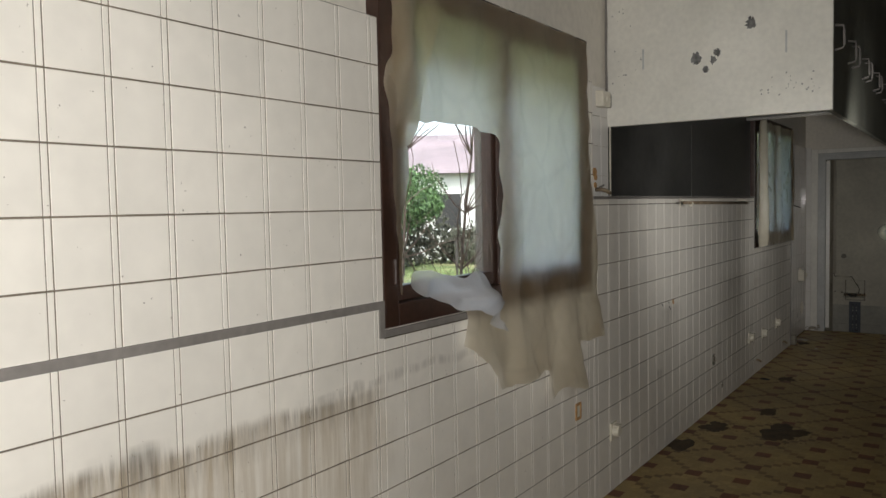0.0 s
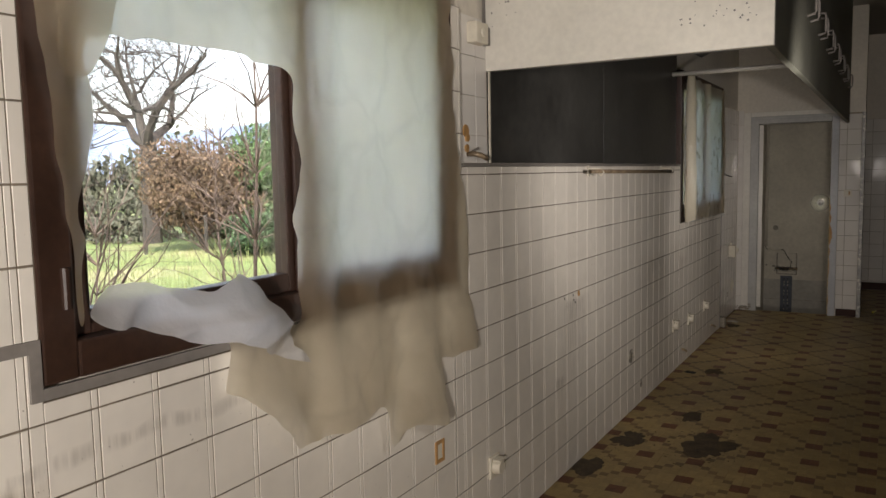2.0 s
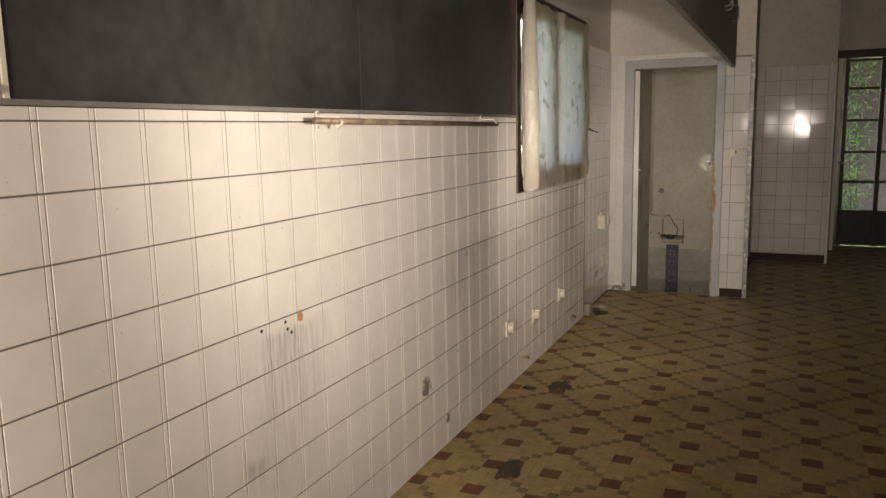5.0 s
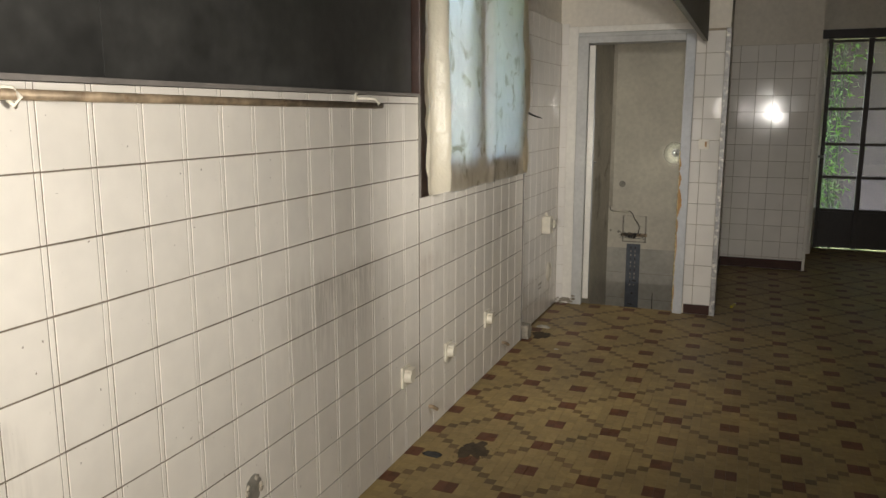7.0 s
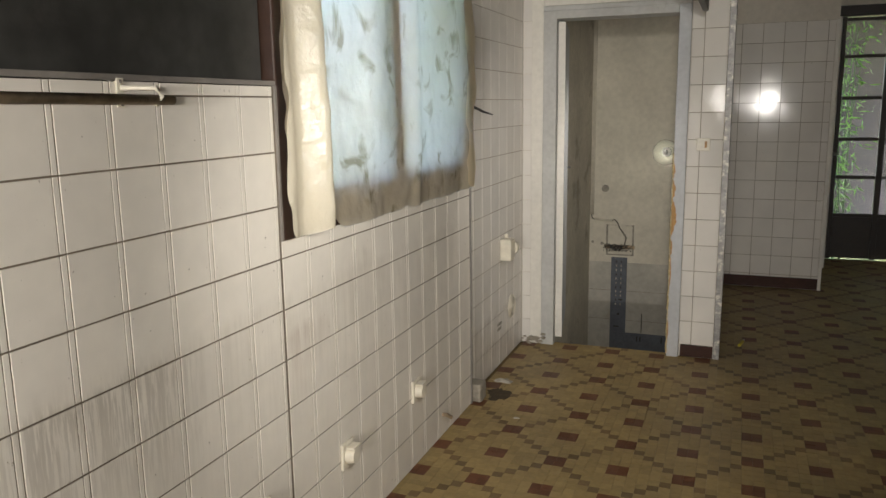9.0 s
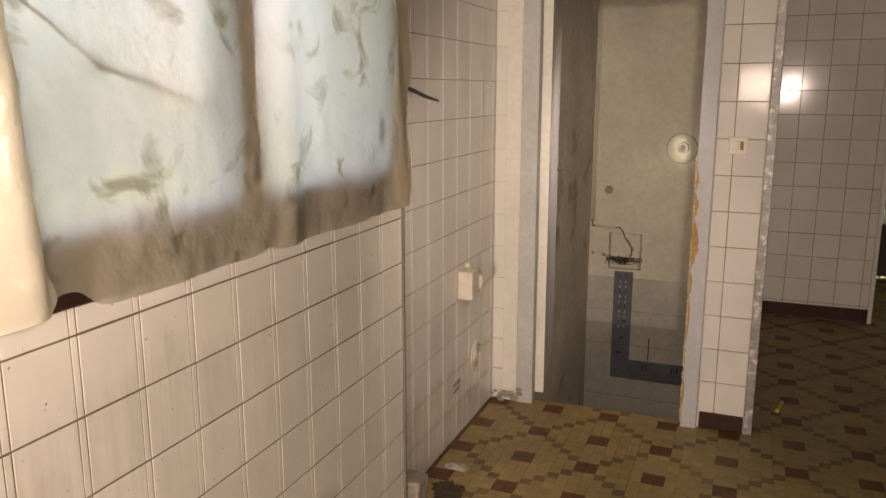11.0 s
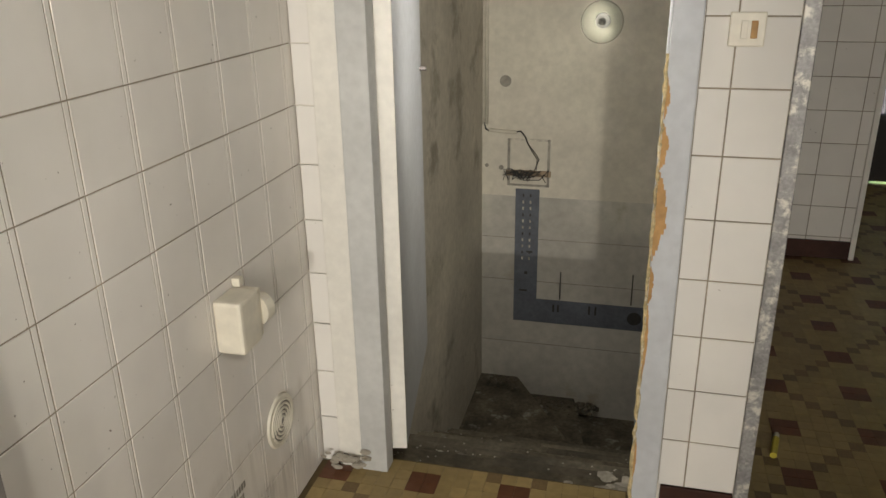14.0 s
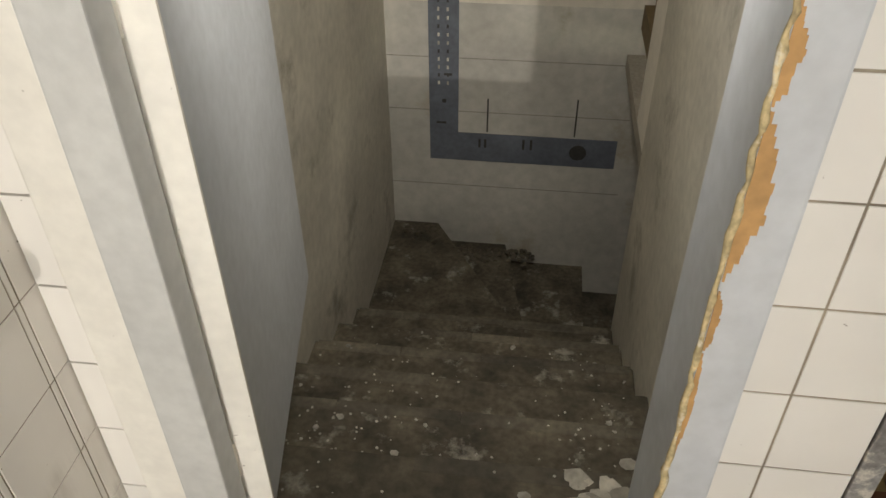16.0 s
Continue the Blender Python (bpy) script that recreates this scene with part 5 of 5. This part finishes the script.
# ---- floor litter ----
for x, y, s, m, lab in ((-1.50, 9.08, 0.035, CHIP, "scrap of white paper on the floor"), (-1.30, 8.62, 0.012, CHIP, "small white scrap on the floor"), (-1.446, 6.94, 0.03, SCRAPE, "dark scrap of debris on the floor")):
    b = bmesh.new()
    bmesh.ops.create_icosphere(b, subdivisions=2, radius=s)
    for v in b.verts:
        v.co = Vector((v.co.x * 1.5, v.co.y * 0.8, abs(v.co.z) * 0.35)) + 0.3 * s * noise.noise_vector(v.co * 60) + Vector((x, y, 0.002))
        v.co.z = max(v.co.z, 0.001)
    thing("litter", b, m, lab, "litter")
cap = empty("yellow_tube", (-0.30, 10.18, 0), "small yellow plastic tube lying on the floor", "litter")
part("tube", tube(bmesh.new(), ((-0.315, 10.12, 0.012), (-0.295, 10.21, 0.012)), 0.010, 10), YELLOW_PLASTIC, cap)
part("cap", tube(bmesh.new(), ((-0.294, 10.212, 0.012), (-0.290, 10.235, 0.012)), 0.008, 10), PLASTIC, cap)

def mud_patch(x, y, r, seed, label):
    """A thin ragged crust of dried dirt that thins out to its edge, with crumbs round it."""
    rg = random.Random(seed)
    b = bmesh.new()
    n, rings = 48, 5
    rows = []
    for q in range(1, rings + 1):
        row = []
        for k in range(n):
            a = 2 * math.pi * k / n
            w = r * (1 + 0.55 * noise.noise(Vector((math.cos(a) * 1.3, math.sin(a) * 1.3, seed))) + 0.35 * noise.noise(Vector((math.cos(a) * 5, math.sin(a) * 5, seed))))
            h = 0.0016 + 0.0022 * (1 - q / rings) + 0.0012 * noise.noise(Vector((k * 0.7, q, seed)))
            row.append(b.verts.new((x + w * q / rings * math.cos(a), y + 1.5 * w * q / rings * math.sin(a), h if q < rings else 0.0006)))
        rows.append(row)
    mid = b.verts.new((x, y, 0.004))
    for k in range(n):
        b.faces.new((mid, rows[0][k], rows[0][(k + 1) % n]))
        for u, w in zip(rows, rows[1:]):
            b.faces.new((u[k], w[k], w[(k + 1) % n], u[(k + 1) % n]))
    for k in range(60):
        a, d, s = rg.uniform(0, 6.28), r * rg.uniform(0.8, 1.9), r * rg.uniform(0.015, 0.06)
        c = Vector((x + d * math.cos(a), y + 1.5 * d * math.sin(a), 0.0008))
        ring = [b.verts.new(c + Vector((s * rg.uniform(0.6, 1.3) * math.cos(m * 1.05), s * rg.uniform(0.6, 1.3) * math.sin(m * 1.05), 0))) for m in range(6)]
        top = b.verts.new(c + Vector((0, 0, 0.002)))
        for m in range(6):
            b.faces.new((top, ring[m], ring[(m + 1) % 6]))
    thing("dirt_patch", b, MUD, label, "dirt", "stuff", "dirt patches on the floor", True)


for x, y, r, seed in ((-1.42, 5.34, 0.085, 1), (-1.02, 5.40, 0.13, 2), (-1.50, 4.86, 0.08, 3), (-1.30, 7.05, 0.06, 4), (-1.2, 5.9, 0.06, 6), (-1.47, 8.9, 0.06, 7)):
    mud_patch(x, y, r, seed, "dark crust of dried dirt on the floor tiles")

# ---- outside ----
thing("ground", boxes(((-400, -400, -0.7), (OX, 400, -0.35)), ((EAST + 0.2, -400, -0.7), (400, 400, -0.35)), ((OX, -400, -0.7), (EAST + 0.2, SOUTH - 0.2, -0.35)), ((OX, END_Y + 0.2, -0.7), (EAST + 0.2, 400, -0.35))), GRASS, "rough winter meadow grass", "ground", "structure")
GZ = -0.35


def branches(bm, p, d, length, radius, level, rg, sides=5, droop=0.0, spread=0.75, more=0):
    """A limb with its own twigs, tapering as it grows."""
    pts, rad = [p.copy()], [radius]
    n = 5
    for k in range(n):
        d = (d + 0.36 * Vector((rg.uniform(-1, 1), rg.uniform(-1, 1), rg.uniform(-0.6, 0.9) - droop))).normalized()
        p = p + d * length / n
        pts.append(p.copy())
        rad.append(radius * (1 - 0.14 * (k + 1)))
    tube(bm, pts, rad, sides, False)
    if level > 0:
        for k in range(rg.choice((3, 4, 5)) + more):
            i = rg.randint(2, n)
            side = Vector((rg.uniform(-1, 1), rg.uniform(-1, 1), rg.uniform(-0.2, 0.9))).normalized()
            branches(bm, pts[i], (d * (1 - spread) + side * spread).normalized(), length * rg.uniform(0.55, 0.75), rad[i] * 0.6, level - 1, rg, max(3, sides - 1), droop, spread, more)


def leaf_crown(bm, centre, size, count, leaf, rg, lumps=26):
    """Many small leaves gathered in uneven clumps."""
    cs = []
    for _ in range(lumps):
        v = Vector((rg.gauss(0, 1), rg.gauss(0, 1), rg.gauss(0, 1))).normalized() * rg.uniform(0.15, 0.85)
        cs.append((Vector((v.x * size[0], v.y * size[1], v.z * size[2])) + centre, rg.uniform(0.22, 0.45)))
    for _ in range(count):
        c, r = rg.choice(cs)
        v = Vector((rg.gauss(0, 1), rg.gauss(0, 1), rg.gauss(0, 1))).normalized() * rg.uniform(0.55, 1.05) * r
        p = c + Vector((v.x * size[0], v.y * size[1], v.z * size[2]))
        if p.z < GZ:
            continue
        q = Euler((rg.uniform(0, 6.28), rg.uniform(0, 6.28), rg.uniform(0, 6.28))).to_matrix()
        s = leaf * rg.uniform(0.6, 1.4)
        vs = [bm.verts.new(p + q @ Vector(k) * s) for k in ((-1, 0, 0), (0, -0.45, 0.1), (1, 0, 0), (0, 0.45, 0.1))]
        bm.faces.new(vs)


def bush(at, size, count, leaf, mat, label, seed, name="bush"):
    rg = random.Random(seed)
    e = empty(name, at, label, "bush")
    b = bmesh.new()
    for k in range(6):
        branches(b, Vector(at), Vector((rg.uniform(-0.6, 0.6), rg.uniform(-0.6, 0.6), 1)).normalized(), size[2] * 1.1, 0.04, 1, rg)
    part("stems", b, BARK, e)
    b = bmesh.new()
    leaf_crown(b, Vector(at) + Vector((0, 0, size[2] * 0.95)), size, count, leaf, rg)
    part("crown", b, mat, e)


def bare_tree(at, height, radius, label, seed, level=3, lean=(0, 0, 1), mat=None, spread=0.75):
    rg = random.Random(seed)
    e = empty("tree", at, label, "tree")
    b = bmesh.new()
    tube(b, (at, Vector(at) + Vector(lean) * height * 0.3), (radius * 1.3, radius), 9, False)
    part("trunk", b, mat or BARK, e)
    b = bmesh.new()
    top = Vector(at) + Vector(lean) * height * 0.3
    for k in range(5):
        dd = Vector((rg.uniform(-0.9, 0.9), rg.uniform(-0.9, 0.9), rg.uniform(0.35, 1.1))).normalized()
        branches(b, top - Vector((0, 0, 0.05 * k)), dd, height * 0.36, radius * 0.72, level, rg, 6, 0.05, spread, 2)
    part("crown", b, mat or BARK, e)
    return e


def sapling(at, height, label, seed):
    rg = random.Random(seed)
    e = empty("sapling", at, label, "sapling")
    b = bmesh.new()
    stem = [Vector(at) + Vector((0.05 * math.sin(k * 0.9 + seed), 0.05 * math.cos(k * 0.7), height * k / 8)) for k in range(9)]
    tube(b, stem, [0.017 * (1 - k / 10) for k in range(9)], 6, False)
    part("stem", b, TWIG, e)
    b = bmesh.new()
    for k in range(52):
        i = rg.randint(1, 8)
        dd = Vector((rg.uniform(-1, 1), rg.uniform(-1, 1), rg.uniform(0.3, 1.2))).normalized()
        branches(b, stem[i], dd, rg.uniform(0.35, 0.9), 0.0058, 1 if k % 3 == 0 else 0, rg, 4)
    part("twigs", b, TWIG, e)


sapling((-3.36, 4.50, GZ), 3.0, "thin reddish leafless sapling by the window", 3)
sapling((-2.69, 4.31, GZ), 2.9, "leafless young tree with forked twigs", 8)
sapling((-5.50, 6.28, GZ), 2.2, "broken pale sapling in the grass", 5)
sapling((-3.30, 3.30, GZ), 1.2, "low bare shrub stem", 11)
sapling((-4.60, 4.30, GZ), 1.5, "thin bare thorn shoot in the grass", 15)
bush((-14.8, 17.6, GZ), (2.4, 2.4, 2.0), 42000, 0.065, LEAF, "dense green laurel bush across the meadow", 2)
bush((-13.4, 15.2, GZ), (1.3, 1.3, 0.55), 5000, 0.07, LEAF_DARK, "low dark green shrub in the grass", 6)
bush((-15.6, 15.4, GZ), (1.9, 1.9, 1.45), 20000, 0.055, LEAF_BROWN, "brown withered bush across the meadow", 9)
bare_tree((-18.9, 16.5, GZ), 9.5, 0.22, "gnarled leafless old tree", 21, 4, spread=0.85)
bare_tree((-10.4, 7.7, GZ), 5.6, 0.075, "leaning leafless ivy-grown tree", 33, 3, (-0.35, -0.2, 0.9))
bush((-11.6, 7.1, 2.5), (1.3, 1.3, 0.8), 1500, 0.05, LEAF_DARK, "ivy hanging in the leaning tree", 14)
rgh = random.Random(5)
hedge = bmesh.new()
for k in range(34):
    a = k / 33
    leaf_crown(hedge, Vector((-31 + 27 * a, 9 + 19 * a + rgh.uniform(-0.5, 0.5), GZ + 0.5)), (1.5, 1.5, rgh.uniform(0.9, 1.5)), 900, 0.10, rgh, 8)
thing("hedge", hedge, LEAF_HEDGE, "grey-green scrub hedge across the meadow", "hedge", "stuff")
woods = bmesh.new()
for k in range(60):
    a = k / 59
    leaf_crown(woods, Vector((-62 + 44 * a + rgh.uniform(-2, 2), 16 + 44 * a + rgh.uniform(-2, 2), GZ + 1.6)), (2.6, 2.6, rgh.uniform(1.8, 3.6)), 420, 0.26, rgh, 8)
thing("far_woods", woods, LEAF_HEDGE, "low grey-green woods beyond the meadow", "woods", "stuff")
blades = bmesh.new()
for k in range(42000):
    d = 1.2 + 19 * rgh.random() ** 1.5
    a = rgh.uniform(radians(95), radians(160))
    p = Vector((-1.9 + d * math.cos(a), 1.2 + d * math.sin(a), GZ))
    h = rgh.uniform(0.05, 0.20) if k % 9 else rgh.uniform(0.25, 0.55)
    s = Vector((rgh.uniform(-1, 1), rgh.uniform(-1, 1), 0)).normalized() * 0.006
    t = p + Vector((rgh.uniform(-0.06, 0.06), rgh.uniform(-0.06, 0.06), h))
    blades.faces.new([blades.verts.new(q) for q in (p - s, p + s, t)])
thing("grass", blades, GRASS_BLADE, "tufts of rough meadow grass", "grass", "stuff")
fence = empty("fence", (-14, 16, GZ), "old wooden post fence in the meadow", "fence")
for k in range(9):
    x, y = -18.5 + 1.15 * k, 12.2 + 0.9 * k
    part("post", boxes(((x, y, GZ - 0.05), (x + 0.07, y + 0.07, GZ + 0.95)), bevel=0.01), BARK, fence)


def house(at, size, eave, ridge, turn, label, wall_mat, roof_mat):
    e = empty("house", at, label, "house")
    R = Matrix.Translation(at) @ Matrix.Rotation(radians(turn), 4, "Z")
    w, d = size

    def put(b):
        for v in b.verts:
            v.co = R @ v.co
        return b
    part("wall", put(boxes(((-w / 2, -d / 2, 0), (w / 2, d / 2, eave)))), wall_mat, e)
    b = bmesh.new()
    pr = [(-w / 2 - 0.4, -d / 2 - 0.4, eave), (w / 2 + 0.4, -d / 2 - 0.4, eave), (w / 2 + 0.4, d / 2 + 0.4, eave), (-w / 2 - 0.4, d / 2 + 0.4, eave), (-w / 2 - 0.4, 0, ridge), (w / 2 + 0.4, 0, ridge)]
    vs = [b.verts.new(p) for p in pr]
    for f in ((0, 1, 5, 4), (2, 3, 4, 5), (0, 4, 3), (1, 2, 5), (3, 2, 1, 0)):
        b.faces.new([vs[i] for i in f])
    part("roof", put(b), roof_mat, e)
    part("chimney", put(boxes(((w * 0.2, -0.3, ridge - 0.6), (w * 0.2 + 0.6, 0.3, ridge + 0.7)))), wall_mat, e)
    for x in (-w * 0.3, 0.0, w * 0.3):
        wd = part("window", put(boxes(((x - 0.45, -d / 2 - 0.03, eave - 1.9), (x + 0.45, -d / 2 + 0.02, eave - 0.7)))), SCRAPE, e)
        part("sill", put(boxes(((x - 0.55, -d / 2 - 0.12, eave - 2.0), (x + 0.55, -d / 2 + 0.02, eave - 1.91)))), WHITE, wd)


house((-14.0, 27.5, GZ), (11, 8), 3.0, 4.7, 28, "white rendered house with a faded mauve tiled roof", WHITE, ROOF)
hill = bmesh.new()
n = 60
for k in range(n + 1):
    a = radians(92 + 80 * k / n)
    h = 26 + 12 * noise.noise(Vector((k * 0.13, 0, 0))) + 4 * noise.noise(Vector((k * 0.5, 3, 0)))
    hill.verts.new((330 * math.cos(a), 330 * math.sin(a), -2))
    hill.verts.new((360 * math.cos(a), 360 * math.sin(a), h))
hill.verts.ensure_lookup_table()
for k in range(n):
    hill.faces.new([hill.verts[i] for i in (2 * k, 2 * k + 2, 2 * k + 3, 2 * k + 1)])
thing("backdrop", hill, HILL, "hazy blue wooded hills", "hills", "structure")
# sprays added close behind the second window's film for its leaf shadows; bamboo behind the glazed door
rg2 = random.Random(77)
e = empty("creeper", (-1.575, 7.8, 1.2), "creeper sprays set inside the glass to shadow the window film", "creeper")
b = bmesh.new()
for k in range(9):
    y = rg2.choice((7.25, 7.6, 8.3, 8.55, 8.7, 8.62))
    branches(b, Vector((-1.575, y, 1.18)), Vector((0, rg2.uniform(-0.5, 0.5), 1)).normalized(), rg2.uniform(0.15, 0.4), 0.005, 0, rg2, 4)
tube(b, [(-1.572, 7.35, 1.60), (-1.570, 7.5, 1.50), (-1.570, 7.66, 1.46), (-1.572, 7.83, 1.41)], 0.0035, 5, False)
for v in b.verts:
    v.co.x = min(max(v.co.x, -1.585), -1.566)
part("stems", b, TWIG, e)
b = bmesh.new()
for (y, z, s, c) in ((7.32, 1.62, 0.05, 14), (7.48, 1.50, 0.035, 6), (7.62, 1.45, 0.03, 5), (7.76, 1.42, 0.04, 8), (8.62, 1.30, 0.12, 60), (8.5, 1.22, 0.10, 40), (8.66, 1.6, 0.08, 16), (7.3, 1.2, 0.09, 22), (8.3, 1.2, 0.07, 12)):
    leaf_crown(b, Vector((-1.572, y, z)), (0.006, s, s), c, 0.016, rg2, 4)
for v in b.verts:
    v.co.x = min(max(v.co.x, -1.585), -1.563)
part("leaves", b, LEAF_DARK, e)
rb = random.Random(41)
bam = empty("bamboo", (0.62, 14.9, GZ), "bright green bamboo with narrow drooping leaves behind the glazed door", "bamboo")
culm, lv = bmesh.new(), bmesh.new()
for k in range(11):
    bx, by = 0.62 + rb.gauss(0, 0.10), 14.9 + rb.gauss(0, 0.25)
    sway = Vector((rb.uniform(-0.10, 0.10), rb.uniform(-0.2, 0.1), 1))
    stem = [Vector((bx, by, GZ)) + sway * (0.36 * q) for q in range(9)]
    tube(culm, stem, [0.011 * (1 - 0.08 * q) for q in range(9)], 6, False)
    for q in range(90):
        at = stem[0].lerp(stem[-1], rb.uniform(0.12, 1.0)) + Vector((rb.gauss(0, 0.10), rb.gauss(0, 0.10), 0))
        d = Vector((rb.uniform(-1, 1), rb.uniform(-1, 1), rb.uniform(-1.3, 0.1))).normalized() * rb.uniform(0.06, 0.14)
        w = d.cross(Vector((rb.uniform(-1, 1), rb.uniform(-1, 1), 0.3))).normalized() * 0.010
        lv.faces.new([lv.verts.new(v) for v in (at, at + d * 0.4 + w, at + d, at + d * 0.4 - w)])
part("culms", culm, LEAF_DARK, bam)
part("leaves", lv, LEAF_BRIGHT, bam)
thing("wall_yard", boxes(((0.2, 17.0, GZ), (6, 17.2, 4.2)), ((0.9, 16.98, GZ), (1.0, 17.0, 4.2))), YARD, "pinkish rendered yard wall", "wall", "structure")

# unseen roof on posts, added to cut the sky light on the second window
window_shade = empty("window_shade_roof", (-2.8, 7.9, 2.6), "unseen roof added to shade the second window", "roof")
part("roof", boxes(((-3.9, 6.2, 2.55), (OX - 0.002, 9.6, 2.65))), ROOF_GREY, window_shade)
for y in (6.3, 9.5):
    part("post", boxes(((-3.85, y - 0.06, GZ), (-3.73, y + 0.06, 2.55))), BARK, window_shade)
# another added roof, out of view, that keeps daylight off the bamboo
yard = empty("yard_shade_roof", (1.5, 15.2, 2.9), "unseen roof added to shade the yard behind the glazed door", "roof")
part("roof", boxes(((-0.8, END_Y + 0.21, 2.85), (5.5, 16.9, 2.95))), ROOF_GREY, yard)
for x in (-0.7, 5.4):
    part("post", boxes(((x - 0.06, 16.7, GZ), (x + 0.06, 16.82, 2.85))), BARK, yard)

# ---- tile pieces ----
thing("tile_bed", boxes(((DOOR_R + 0.003, FY - 0.0062, 0.076), (-0.461, FY - 0.0006, 2.03)), ((-0.473, BACK_Y - 0.0062, 0.092), (BACK_X - 0.022, BACK_Y - 0.0006, 2.06)),
                        ((BX + 0.0006, 8.739, 0.0), (BX + 0.0062, FY - 0.009, 1.095)), ((BX + 0.0006, W2[1] + 0.003, 1.0955), (BX + 0.0062, FY - 0.009, 2.1))), GROUT_LIGHT, "pale mortar bed behind the wall tiles", "wall", "structure")
fac = bpy.data.objects["wall_facing"]
for (a, b, z1, pitch, start) in ((-0.8, W1[0] - 0.002, 2.1, 0.147, 1.103), (W1[0] - 0.002, W1[1], W1[2] - 0.03, 0.147, 1.103), (W1[1], W1[1] + 0.07, 2.1, 0.1465, 6.208),
                                 (W1[1] + 0.07, W2[0] - 0.006, 1.53, 0.1465, 6.208), (W2[0] - 0.006, 8.725, W2[2], 0.148, 6.208)):
    field(fac, "x", WX, a, b, 0.0, z1, pitch, P, start, 0.0, TILE_MATT, 0.0020, 0.0044, "cream square wall tiles with dark level joints", (4.9, 8.8), filler=0.017)
field(fac, "x", BX + 0.008, W1[1] + 0.07, 3.955, 1.543, 2.1, 0.1465, P, 6.208, 0.0, TILE, 0.003, 0.0036, "cream square wall tiles beside the hood")
field(fac, "x", BX + 0.008, 8.738, FY, 0.0, 2.1, P, P, 8.893, 0.0, TILE_CORNER, 0.0020, 0.0030, "cream wall tiles near the cellar door", filler=0.014, keep=lambda u, v: v < 1.1 or u > W2[1])
north = bpy.data.objects["wall_north"]
field(north, "y", FY - 0.008, BX + 0.01, -1.546, 0.0, 2.1, P, P, BX, 0.0, TILE, 0.003, 0.0036, "narrow cream tiles beside the cellar door", (-9, 9))
field(north, "y", FY - 0.008, DOOR_R + 0.002, -0.460, 0.075, 2.03, 0.125, P, -0.583, 0.066, TILE, 0.0035, 0.0035, "white tiles on the pillar", (-9, 9))
field(bpy.data.objects["wall_back"], "y", BACK_Y - 0.008, -0.473, BACK_X - 0.021, 0.091, 2.06, P, P, -0.40, 0.11, TILE, 0.0035, 0.0035, "white tiles on the far wall", (-9, 9))

deck = bpy.data.objects["floor"]
plate = []
for m in (YELLOW, RED, BROWN):
    me = bpy.data.meshes.new("floor_tile")
    w = M / 2 - 0.0005
    me.from_pydata([(sx * w, sy * w, z) for z in (-0.004, 0.0) for sx, sy in ((-1, -1), (1, -1), (1, 1), (-1, 1))], [], [(4, 5, 6, 7)] + [(k, (k + 1) % 4, 4 + (k + 1) % 4, 4 + k) for k in range(4)])
    me.materials.append(m)
    plate.append(me)
for x, y, c in loose:
    ob = new("floor_tile", plate[c])
    ob.parent = deck
    ob.matrix_basis = Matrix.Translation((x + M / 2, y + M / 2, 0.0012 * noise.noise(Vector((x * 70, y * 60, 0)))))
